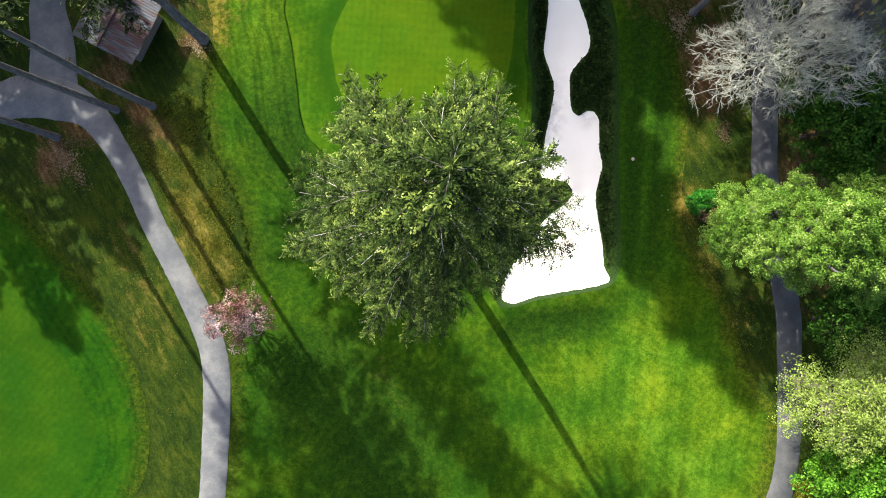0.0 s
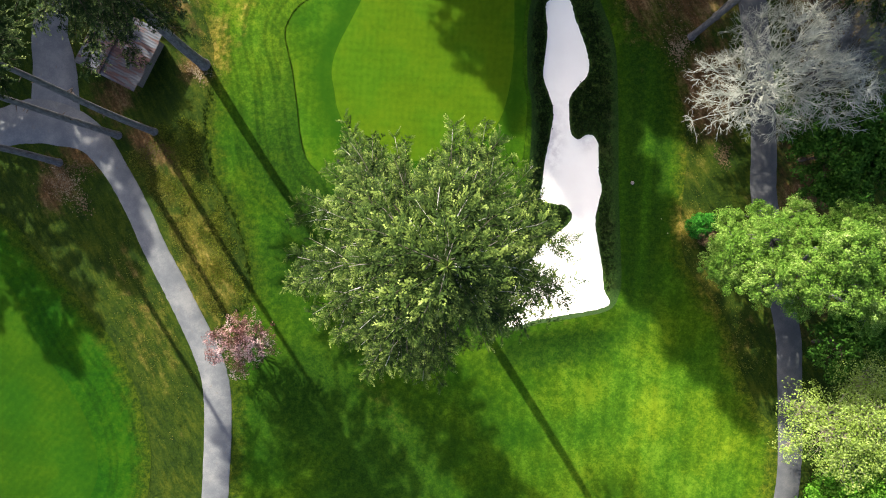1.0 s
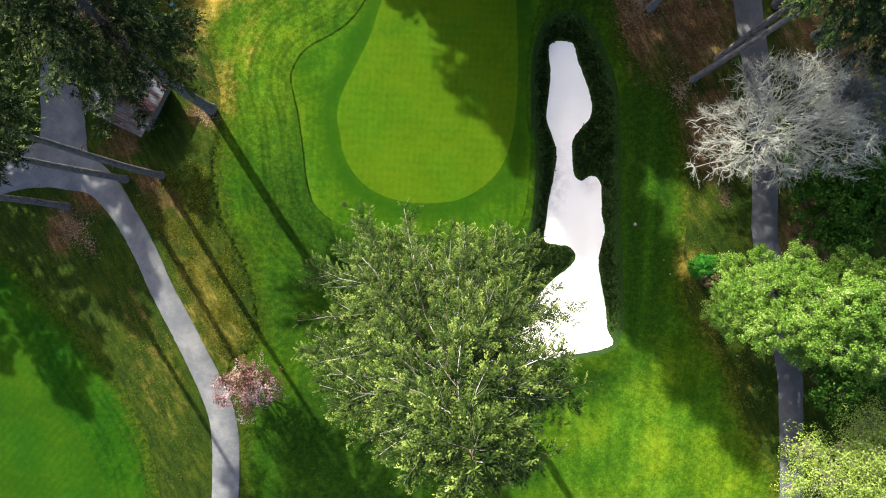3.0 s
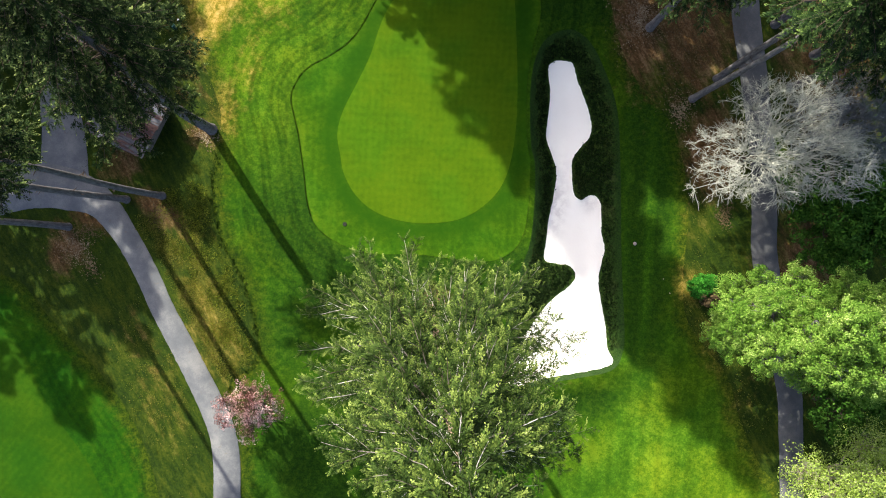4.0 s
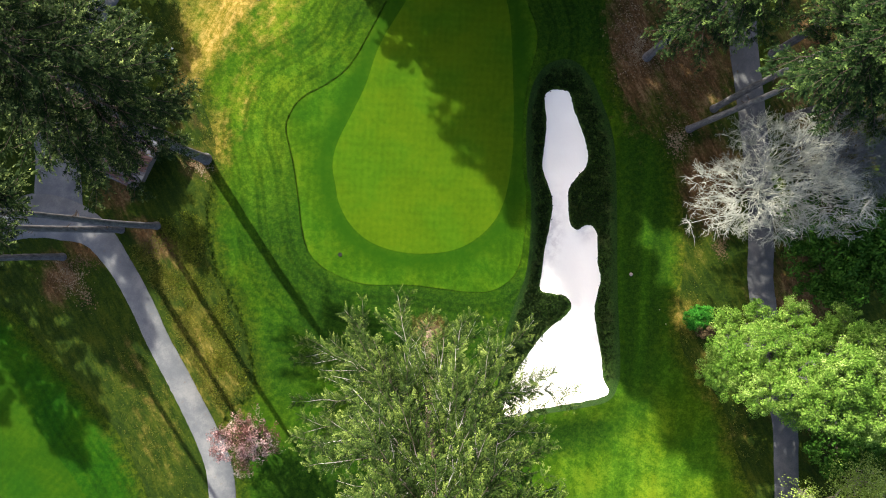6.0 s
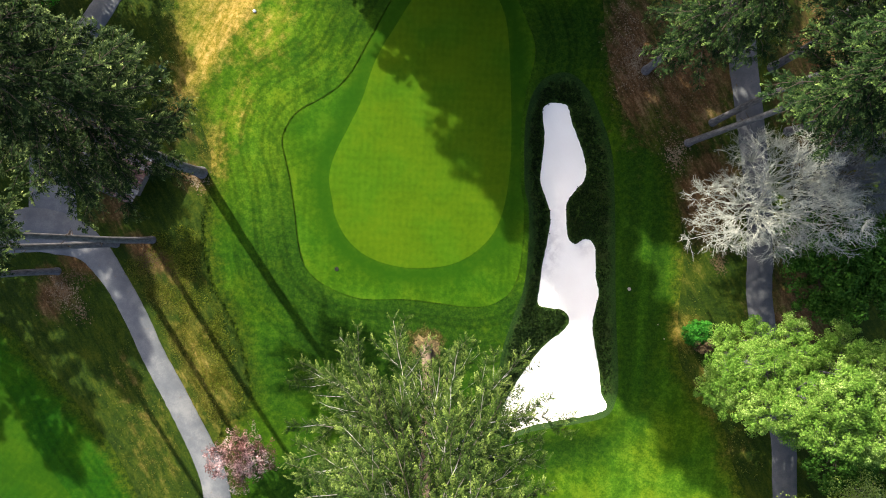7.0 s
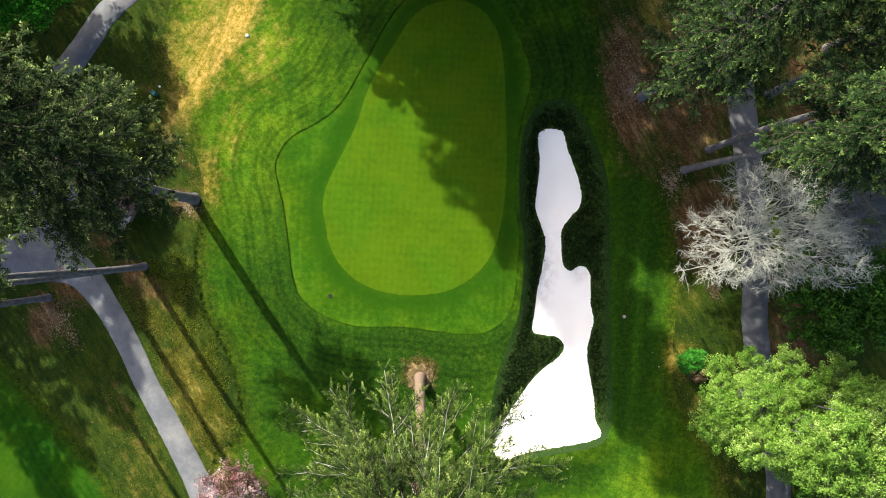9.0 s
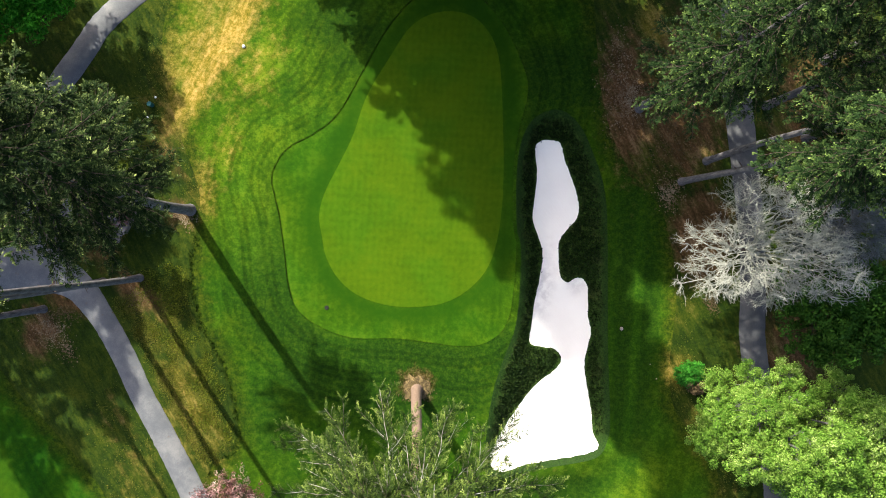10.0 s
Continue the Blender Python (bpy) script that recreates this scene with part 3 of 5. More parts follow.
def sheet(name, loop, lift, mat, label, category, spacing=2.0, height=None, holes=(), ring=None, contour=None, deep=None, edge=0.0):
    """A thin covering laid on the ground inside a loop, and outside the holes."""
    from mathutils.geometry import delaunay_2d_cdt
    lo, hi = loop.min(0), loop.max(0)
    gx, gy = np.meshgrid(np.arange(lo[0], hi[0], spacing), np.arange(lo[1], hi[1], spacing))
    grid = np.stack([gx.ravel(), gy.ravel()], 1)
    keep = signed_distance(grid, loop) > spacing * 0.4
    for h in holes:
        keep &= signed_distance(grid, h) < -spacing * 0.4
    grid = grid[keep] + np.random.default_rng(3).uniform(-0.1, 0.1, (keep.sum(), 2)) * spacing
    verts, edges = [tuple(p) for p in loop], [(k, (k + 1) % len(loop)) for k in range(len(loop))]
    for h in holes:
        n = len(verts)
        verts += [tuple(p) for p in h]
        edges += [(n + k, n + (k + 1) % len(h)) for k in range(len(h))]
    verts += [tuple(p) for p in grid]
    v, _, f, *_ = delaunay_2d_cdt([Vector(p) for p in verts], edges, [], 1, 1e-4)
    pts = np.array([tuple(p) for p in v])
    tri = np.array([tuple(t) for t in f])
    mid = pts[tri].mean(1)
    ok = signed_distance(mid, loop) > 0
    for h in holes:
        ok &= signed_distance(mid, h) < 0
    tri = tri[ok]
    a, b, c = pts[tri[:, 0]], pts[tri[:, 1]], pts[tri[:, 2]]
    flip = (b[:, 0] - a[:, 0]) * (c[:, 1] - a[:, 1]) - (b[:, 1] - a[:, 1]) * (c[:, 0] - a[:, 0]) < 0
    tri[flip] = tri[flip][:, ::-1]
    z = (height(pts) if height else np.zeros(len(pts))) + lift
    me = mesh_of(name, np.column_stack([pts, z]), [tri], mat, True)
    if ring is not None:
        d = -signed_distance(pts, ring)
        me.attributes.new("ring", "FLOAT", "POINT").data.foreach_set("value", np.exp(-((d - 0.7) / 0.9) ** 2).astype(np.float32))
    if contour is not None:
        me.attributes.new("contour", "FLOAT", "POINT").data.foreach_set("value", np.maximum(-signed_distance(pts, contour), 0).astype(np.float32))
    if edge:
        me.attributes.new("edge", "FLOAT", "POINT").data.foreach_set("value", np.clip(signed_distance(pts, loop) / edge, 0, 1).astype(np.float32))
    if deep is not None:
        for key, table in (("deep", deep), ("dry", DRY), ("pale", PALE), ("rows", ROWS), ("soil", SOIL)):
            me.attributes.new(key, "FLOAT", "POINT").data.foreach_set("value", patches(pts, table).astype(np.float32))
    return tagged(new(name, me), label, category, kind="structure")


def ribbon(name, centre, width, lift, mat, label, wobble=0.06, seed=1):
    """A paved strip with slightly worn edges and a thickness."""
    rng = np.random.default_rng(seed)
    c = smooth_loop(centre, 10, False)
    d = np.gradient(c, axis=0)
    d /= np.linalg.norm(d, axis=1)[:, None]
    nrm = np.stack([-d[:, 1], d[:, 0]], 1)
    w = np.interp(np.linspace(0, 1, len(c)), np.linspace(0, 1, len(width)), width)
    l = c + nrm * (w / 2 + rng.normal(0, wobble, len(c)))[:, None]
    r = c - nrm * (w / 2 + rng.normal(0, wobble, len(c)))[:, None]
    n = len(c)
    v = np.concatenate([np.column_stack([l, np.full(n, lift)]), np.column_stack([r, np.full(n, lift)]),
                        np.column_stack([l + nrm * 0.05, np.full(n, 0.0)]), np.column_stack([r - nrm * 0.05, np.full(n, 0.0)])])
    i = np.arange(n - 1)
    f = np.concatenate([np.stack([i, i + n, i + n + 1, i + 1], 1), np.stack([i + 2 * n, i, i + 1, i + 1 + 2 * n], 1), np.stack([i + n, i + 3 * n, i + 1 + 3 * n, i + n + 1], 1)])
    return tagged(new(name, mesh_of(name, v, [f], mat)), label, "path", kind="structure")


PATH_LEFT = [(-60.0, 4.0), (-48.0, 7.4), (-41.0, 9.8), (-37.5, 10.8), (-34.5, 10.5), (-31.8, 9.25), (-29.5, 6.35), (-27.5, 2.85), (-26.0, -0.35), (-24.1, -3.8), (-22.45, -6.9),
             (-21.1, -9.6), (-20.3, -11.7), (-19.9, -14.0), (-19.8, -17.1), (-19.85, -20.4), (-20.0, -25.2), (-20.5, -34.0), (-24.0, -50.0)]
WIDTH_LEFT = [2.4, 2.6, 3.2, 4.0, 3.8, 2.7, 2.1, 2.05, 2.05, 2.1, 2.15, 2.3, 2.35, 2.4, 2.4, 2.35, 2.3, 2.3, 2.3]
PATH_SHED = [(-35.2, 9.6), (-35.4, 15.4), (-35.9, 19.5), (-34.5, 25.5), (-31.4, 30.4), (-29.7, 32.9), (-26.5, 35.8), (-20.0, 41.0), (-12.0, 50.0)]
PATH_WOOD = [(25.0, 60.0), (26.3, 45.0), (26.8, 35.2), (27.2, 27.9), (27.9, 23.0), (28.9, 15.0), (29.2, 9.6), (29.3, 5.3), (30.6, -1.5), (31.7, -6.9), (31.9, -10.0), (32.1, -17.8), (31.7, -22.3), (30.6, -26.0), (27.0, -36.0)]

build_ground()
sheet("fairway", FAIRWAY, 0.03, MAT["fairway"], "mown fairway turf with faint mowing stripes", "fairway", 0.9, berm, [BANK], None, COLLAR, ROUGH_AND_SHADE, 2.6)
sheet("green_collar", COLLAR, 0.05, MAT["collar"], "closely mown collar of darker grass around the putting green", "grass", 0.7, None, (), GREEN, None, None, 1.1)
sheet("putting_green", GREEN, 0.07, MAT["green"], "smooth yellow-green putting surface with crossed mowing lines", "putting green", 2.0)
sheet("bunker_bank", BANK, 0.03, MAT["bank"], "sunken bank of low cover around the bunker, coloured dark for shade", "bank", 0.35, relief, [SAND], None, None, None, 1.1)
sheet("bunker_sand", SAND, 0.0, MAT["sand"], "long narrow bunker of bright white raked sand", "bunker", 0.5, relief, (), None, None, SILT)
sheet("green_apron", COLLAR_FAR, 0.03, MAT["apron"], "mown grass apron around the second green", "grass", 1.0, None, (), None, GREEN_FAR, None, 2.6)
sheet("putting_green", GREEN_FAR, 0.05, MAT["green_far"], "second putting green beside the cart path", "putting green", 3.0)
ribbon("cart_path", PATH_LEFT, WIDTH_LEFT, 0.06, MAT["path"],
       "grey paved cart path winding past the trees", 0.015, 1)
ribbon("cart_path", PATH_SHED, [4.8, 3.9, 3.1, 2.2, 2.1, 2.0, 2.0, 2.0, 2.0], 0.055, MAT["path"],
       "grey paved path branching past the shed", 0.02, 2)
ribbon("cart_path", PATH_WOOD,
       [2.3, 2.4, 2.5, 2.5, 2.4, 2.2, 2.3, 2.25, 2.2, 2.2, 2.1, 2.1, 2.1, 2.1], 0.06, MAT["path_dark"], "dark grey paved cart path under the trees", 0.015, 3)


# ---------------------------------------------------------------- trees
class Tubes:
    """Collects tapered tubes into one mesh."""

    def __init__(self):
        self.v, self.f, self.n = [], [], 0

    def add(self, pts, radii, sides=5):
        pts = np.asarray(pts, dtype=float)
        k = len(pts)
        d = np.gradient(pts, axis=0)
        d /= np.maximum(np.linalg.norm(d, axis=1), 1e-9)[:, None]
        up = np.where(np.abs(d[:, 2:3]) > 0.9, np.array([[1.0, 0, 0]]), np.array([[0, 0, 1.0]]))
        a = np.cross(d, up)
        a /= np.maximum(np.linalg.norm(a, axis=1), 1e-9)[:, None]
        b = np.cross(d, a)
        th = np.arange(sides) * 2 * np.pi / sides
        ring = pts[:, None] + np.asarray(radii)[:, None, None] * (np.cos(th)[None, :, None] * a[:, None] + np.sin(th)[None, :, None] * b[:, None])
        self.v.append(ring.reshape(-1, 3))
        i = np.arange(k - 1)[:, None] * sides
        j = np.arange(sides)[None]
        j2 = (j + 1) % sides
        self.f.append((self.n + np.stack([i + j, i + j2, i + sides + j2, i + sides + j], -1)).reshape(-1, 4))
        self.n += k * sides

    def mesh(self, name, mat):
        return mesh_of(name, np.concatenate(self.v), [np.concatenate(self.f)], mat, True)


def leaf_mesh(name, centre, along, side, length, width, mat, fold=0.0):
    """Many leaves: each a four-cornered blade from its foot along a direction."""
    centre, along, side = (np.asarray(a, dtype=float) for a in (centre, along, side))
    along = along / np.maximum(np.linalg.norm(along, axis=1), 1e-9)[:, None]
    side = side - along * np.sum(side * along, 1)[:, None]
    side = side / np.maximum(np.linalg.norm(side, axis=1), 1e-9)[:, None]
    nrm = np.cross(along, side)
    L, W = np.asarray(length)[:, None], np.asarray(width)[:, None]
    p0 = centre
    p1 = centre + along * L * 0.45 + side * W * 0.5 - nrm * W * fold
    p2 = centre + along * L
    p3 = centre + along * L * 0.45 - side * W * 0.5 - nrm * W * fold
    n = len(centre)
    v = np.stack([p0, p1, p2, p3], 1).reshape(-1, 3)
    return mesh_of(name, v, [np.arange(4 * n).reshape(-1, 4)], mat)


def unit(v):
    return v / np.maximum(np.linalg.norm(v, axis=-1, keepdims=True), 1e-9)


def conifer(seed, height, bare, radius, trunk_r, branches, bark, limb_bark, needles, density=1.0, leaf=0.24, lean=(0.0, 0.0), shape=0.8, droop=0.30, stubs=0, thick=1.0, spray=0.30, tight=0.0, lift0=0.10, lift1=0.65, fluff=0.16, blade=0.34, cap=2.1, vary=(0.72, 1.12), foot0=0.32, low=0.72, close=3.0, gap=None, roll=0.45, forks=0, thin=0.9):
    """Meshes of a tall conifer: trunk, limbs, and sprays of needles; foot at the origin."""
    rng = np.random.default_rng(seed)
    trunk, limbs = Tubes(), Tubes()
    zs = np.concatenate([[0, 0.35, 0.9], np.linspace(2.0, height, 24)])
    bend = np.stack([lean[0] * (zs / height) ** 1.5 + 0.12 * np.sin(zs * 0.21 + seed), lean[1] * (zs / height) ** 1.5 + 0.12 * np.cos(zs * 0.17 + seed)], 1)
    bend -= bend[0]
    rad = trunk_r * (1 - zs / height) ** 0.9 + 0.012
    rad[:3] *= np.array([1.3, 1.12, 1.04])
    zs2 = zs.copy()
    zs2[0] = -0.15
    trunk.add(np.column_stack([bend, zs2]), rad, 12)
    for k in range(stubs):
        z = rng.uniform(bare * 0.35, bare)
        th = rng.uniform(0, 2 * np.pi)
        c = np.array([np.interp(z, zs, bend[:, 0]), np.interp(z, zs, bend[:, 1]), z])
        out = np.array([math.cos(th), math.sin(th), rng.uniform(-0.3, 0.2)])
        limbs.add([c, c + out * 0.38, c + out * rng.uniform(0.48, 0.7) + np.array([0, 0, -0.05])], [0.05, 0.035, 0.015], 4)
    P, A, S, L, W, Y, T = [], [], [], [], [], [], []
    golden = 2.399963
    for i in range(branches):
        s = (i + rng.uniform(0, 1)) / branches
        s = s ** thin
        z0 = bare + (height - bare) * s * 0.985
        th = i * golden + rng.normal(0, 0.35)
        prof = (1 - s) ** shape * min(1.0, low + 2.2 * s)
        ln = radius * prof * rng.uniform(*vary) + 0.35
        if gap:
            off = (th - gap[0] + math.pi) % (2 * math.pi) - math.pi
            ln *= 1 - gap[2] * math.exp(-(off / gap[1]) ** 2) * max(0.0, 1 - s / 0.7)
        rise = lift0 + lift1 * s + rng.normal(0, 0.08)
        if s < 0.15:
            rise -= 0.15
        out = np.array([math.cos(th), math.sin(th), 0.0])
        sidew = np.array([-out[1], out[0], 0.0])
        t = np.linspace(0, 1, 9)
        curl = rng.normal(0, 0.10)
        c0 = np.array([np.interp(z0, zs, bend[:, 0]), np.interp(z0, zs, bend[:, 1]), z0])
        curve = c0 + np.outer(t * ln, out) + np.outer(curl * ln * t * t, sidew)
        curve[:, 2] += ln * (rise * t - (droop + 0.3 * rise) * t ** 2 + 0.10 * t ** 4)
        curve[1:] += np.cumsum(rng.normal(0, 0.012 * ln, (8, 3)), 0)
        r0 = thick * (0.018 + 0.011 * ln)
        limbs.add(curve, r0 * (1 - t) ** 0.8 + 0.008, 4)
        boughs = [(curve, ln, 0.16 if s < 0.85 else 0.02)]
        # forked side boughs
        for q in range(int(round(forks * min(1.0, ln / 3.0)))):
            at = rng.uniform(0.22, 0.82)
            k = min(7, int(at * 8))
            foot = curve[k] + (curve[k + 1] - curve[k]) * (at * 8 - k)
            tang = unit(curve[k + 1] - curve[k])
            turn = rng.uniform(0.4, 0.8) * (1 if (q + i) % 2 else -1)
            way = tang * math.cos(turn) + unit(np.array([-tang[1], tang[0], 0.0])) * math.sin(turn)
            way[2] += rng.normal(0.05, 0.16)
            sub = ln * rng.uniform(0.20, 0.36) * (1.25 - 0.6 * at) + 0.15
            side = foot + np.outer(t * sub, unit(way)) + np.outer(t * t, tang) * 0.22 * sub
            side[:, 2] -= 0.22 * sub * t ** 2
            side[1:] += np.cumsum(rng.normal(0, 0.012 * sub, (8, 3)), 0)
            limbs.add(side[::2], (0.4 * r0 * (1 - t) ** 0.8 + 0.005)[::2], 3)
            boughs.append((side, sub, 0.12))
        for line, reach, start in boughs:
            n = max(4, int(reach * 4.6 * density * (1.0 if s < 0.85 else 2.0)))
            tt = np.sort(rng.uniform(start, 1.0, n))
            base = np.stack([np.interp(tt, t, line[:, d]) for d in range(3)], 1)
            k = np.minimum(7, (tt * 8).astype(int))
            tang = unit(line[k + 1] - line[k])
            ang = rng.uniform(0.55 - tight, 1.05 - tight, n) * np.where(np.arange(n) % 2, 1.0, -1.0)
            hor = unit(np.stack([-tang[:, 1], tang[:, 0], np.zeros(n)], 1))
            dr = tang * np.cos(ang)[:, None] + hor * np.sin(ang)[:, None]
            dr[:, 2] += rng.normal(0.02, fluff, n)
            dr = unit(dr)
            tl = np.minimum((foot0 + spray * reach * (1.2 - tt) ** 0.7) * rng.uniform(0.65, 1.2, n), cap)
            for q in np.nonzero(tl > 0.55)[0][::2]:
                e = base[q] + dr[q] * tl[q] * 0.9
                limbs.add([base[q], base[q] * 0.5 + e * 0.5, e - np.array([0, 0, 0.18 * tl[q]])], [0.012 * thick, 0.008 * thick, 0.004], 3)
            m = 2 * np.maximum(4, (tl / leaf * close).astype(int))
            idx = np.repeat(np.arange(n), m)
            u = 0.04 + 0.96 * (np.arange(m.sum()) - np.repeat(np.cumsum(m) - m, m)) / np.repeat(m - 1, m)
            foot = base[idx] + dr[idx] * (u * tl[idx])[:, None] + rng.normal(0, 0.025, (len(idx), 3))
            foot[:, 2] -= 0.30 * tl[idx] * u ** 2
            face = unit(rng.normal(0, roll, (n, 3)) + np.array([0, 0, 1.0]))
            hs = unit(np.cross(face, dr))[idx]
            a = rng.uniform(0.35, 0.80, len(idx)) * np.where(np.arange(len(idx)) % 2, 1.0, -1.0)
            al = dr[idx] * np.cos(a)[:, None] + hs * np.sin(a)[:, None]
            al[:, 2] += rng.normal(-0.05, 0.14, len(idx))
            P.append(foot)
            # paler outward: new shoots, plus the bough's inner shade put into colour
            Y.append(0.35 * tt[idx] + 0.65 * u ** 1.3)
            A.append(al)
            S.append(np.cross(al, face[idx]) + rng.normal(0, 0.16, (len(idx), 3)))
            T.append(np.clip(rng.uniform(0.0, 0.8, n)[idx] + 0.2 * rng.uniform(0, 1) + rng.normal(0, 0.06, len(idx)), 0, 1))
            L.append(leaf * (1.0 - 0.55 * u) * rng.uniform(0.75, 1.5, len(idx)))
            W.append(leaf * blade * rng.uniform(0.7, 1.3, len(idx)))
    k = 260
    zz = height - 0.02 - 1.9 * rng.uniform(0, 1, k) ** 1.3
    th = rng.uniform(0, 2 * np.pi, k)
    P.append(np.stack([np.interp(zz, zs, bend[:, 0]), np.interp(zz, zs, bend[:, 1]), zz], 1))
    A.append(np.stack([np.cos(th), np.sin(th), rng.uniform(0.2, 1.0, k)], 1))
    S.append(rng.normal(0, 1, (k, 3)))
    L.append(leaf * rng.uniform(1.0, 1.9, k))
    W.append(leaf * blade * rng.uniform(0.8, 1.5, k))
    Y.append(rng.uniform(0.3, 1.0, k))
    T.append(rng.uniform(0.2, 0.9, k))
    crown = leaf_mesh("crown", np.concatenate(P), np.concatenate(A), np.concatenate(S), np.concatenate(L), np.concatenate(W), needles, 0.25)
    crown.attributes.new("tip_shade", "FLOAT", "POINT").data.foreach_set("value", np.repeat(np.concatenate(Y), 4).astype(np.float32))
    crown.attributes.new("spray", "FLOAT", "POINT").data.foreach_set("value", np.repeat(np.concatenate(T), 4).astype(np.float32))
    return trunk.mesh("trunk", bark), limbs.mesh("limbs", limb_bark), crown


def plant_tree(name, meshes, m, label, category="tree", group="", crown_label=""):
    root = new(name)
    root.matrix_world = m
    tagged(root, label, category, group)
    for nm, me in zip(("trunk", "branchwork", "crown"), meshes):
        if me:
            child(nm, me, root, crown_label if nm == "crown" else "", "" if nm == "trunk" else "stuff")
    return root


def broadleaf(seed, lobes, trunk_r, bark, leaves, count, leaf, trunk_top=0.45, foot=(0.0, 0.0), clump=0.55, inner=0.25, flat=0.5, per=60):
    """Meshes of a leafy tree or bush: forked limbs that end in lobes of leaf clumps."""
    rng = np.random.default_rng(seed)
    trunk, limbs = Tubes(), Tubes()
    lob = np.array(lobes, dtype=float)
    mid = lob[:, :3].mean(0)
    fork = np.array([foot[0] * 0.5 + mid[0] * 0.5, foot[1] * 0.5 + mid[1] * 0.5, mid[2] * trunk_top])
    t = np.linspace(0, 1, 7)[:, None]
    line = np.array([foot[0], foot[1], -0.1]) * (1 - t) + fork * t
    line[1:-1, :2] += rng.normal(0, trunk_r * 0.25, (5, 2))
    trunk.add(line, trunk_r * np.linspace(1.25, 0.72, 7), 10)
    vol = lob[:, 3] ** 2
    share = vol / vol.sum()
    P, N = [], []
    for (x, y, z, r), sh in zip(lobes, share):
        c = np.array([x, y, z])
        t = np.linspace(0, 1, 6)[:, None]
        line = fork * (1 - t) + c * t
        line[1:-1] += rng.normal(0, 0.06 * np.linalg.norm(c - fork), (4, 3))
        limbs.add(line, trunk_r * np.linspace(0.55, 0.14, 6), 6)
        n = max(8, int(sh * count / per))
        dirs = unit(rng.normal(0, 1, (n, 3)))
        dirs[:, 2] = np.where(dirs[:, 2] < -0.35, -dirs[:, 2], dirs[:, 2])
        rr = r * np.where(rng.uniform(0, 1, n) < inner, rng.uniform(0.35, 0.8, n), rng.uniform(0.82, 1.12, n))
        ends = c + dirs * rr[:, None] * np.array([1, 1, 0.85])
        for e in ends[:: 2]:
            t = np.linspace(0, 1, 4)[:, None]
            tw = c * (1 - t) + e * t
            tw[1:-1] += rng.normal(0, 0.07 * r, (2, 3))
            limbs.add(tw, np.array([0.10, 0.06, 0.03, 0.008]) * trunk_r * 1.6, 4)
        size = clump * rng.uniform(0.6, 1.35, n)
        u = unit(rng.normal(0, 1, (n, per, 3)) + np.array([0, 0, 0.35]))
        q = u * (size[:, None] * rng.uniform(0.55, 1.08, (n, per)) ** 0.6)[:, :, None] * np.array([1, 1, 0.7])
        P.append((ends[:, None] + q).reshape(-1, 3))
        N.append(u.reshape(-1, 3))
    P, N = np.concatenate(P), np.concatenate(N)
    k = len(P)
    al = unit(np.cross(N + rng.normal(0, 0.30, (k, 3)), rng.normal(0, 1, (k, 3))))
    sd = np.cross(al, N + rng.normal(0, 0.35, (k, 3)))
    crown = leaf_mesh("crown", P, al, sd, leaf * rng.uniform(0.7, 1.4, k), leaf * 0.72 * rng.uniform(0.7, 1.3, k), leaves, 0.15)
    return trunk.mesh("trunk", bark), limbs.mesh("limbs", bark), crown


def bare_tree(seed, base_z, axes, trunk_r, bark, twig):
    """Meshes of a leafless tree: each level of forks reaches further out into a dome of fine twigs."""
    rng = np.random.default_rng(seed)
    trunk, limbs = Tubes(), Tubes()
    t = np.linspace(0, 1, 7)
    trunk.add(np.column_stack([0.12 * np.sin(t * 4), 0.12 * np.cos(t * 3) - 0.12, -0.1 + t * base_z]), trunk_r * (1.25 - 0.5 * t), 10)
    nodes = np.array([[0.12 * math.sin(4), 0.12 * math.cos(3) - 0.12, base_z - 0.15]])
    radii = np.array([trunk_r * 0.6])
    ax = np.array(axes)
    for count, reach, r1, sides in ((14, 0.30, 0.07, 6), (110, 0.58, 0.034, 5), (560, 0.84, 0.018, 4), (1300, 1.0, 0.012, 3)):
        d = unit(rng.normal(0, 1, (count, 3)))
        d[:, 2] = np.abs(d[:, 2]) * 1.0 + rng.uniform(-0.05, 0.45, count)
        d = unit(d)
        swell = 1 + 0.16 * np.sin(3 * np.arctan2(d[:, 1], d[:, 0]) + seed) + 0.10 * np.sin(7 * np.arctan2(d[:, 1], d[:, 0]))
        tips = d * ax * (reach * swell * rng.uniform(0.80, 1.10, count))[:, None] + np.array([0, 0, base_z])
        near = np.argmin(np.linalg.norm((tips[:, None] - nodes[None]) / ax * np.array([1, 1, 0.8]), axis=2), axis=1)
        for e, k in zip(tips, near):
            a = nodes[k]
            u = np.linspace(0, 1, 5)[:, None]
            ln = np.linalg.norm(e - a)
            line = a * (1 - u) + e * u + np.sin(np.pi * u) * rng.normal(0, 0.06 * ln, 3)
            line[1:-1] += rng.normal(0, 0.05 * ln, (3, 3))
            limbs.add(line, np.linspace(min(radii[k], r1 * 1.5), r1 * 0.8, 5), sides)
            if sides == 3:
                way = unit(line[-1] - line[-2])
                for q in (1, 2, 3, 3, 4):
                    o = unit(way + rng.normal(0, 0.85, 3))
                    limbs.add([line[q], line[q] + o * 0.22 + rng.normal(0, 0.05, 3), line[q] + o * rng.uniform(0.35, 0.6) + rng.normal(0, 0.05, 3)], [0.0105, 0.009, 0.007], 3)
        nodes = np.concatenate([nodes[:1], tips]) if count < 100 else tips
        radii = np.full(len(nodes), r1)
    return trunk.mesh("trunk", bark), limbs.mesh("limbs", twig), None


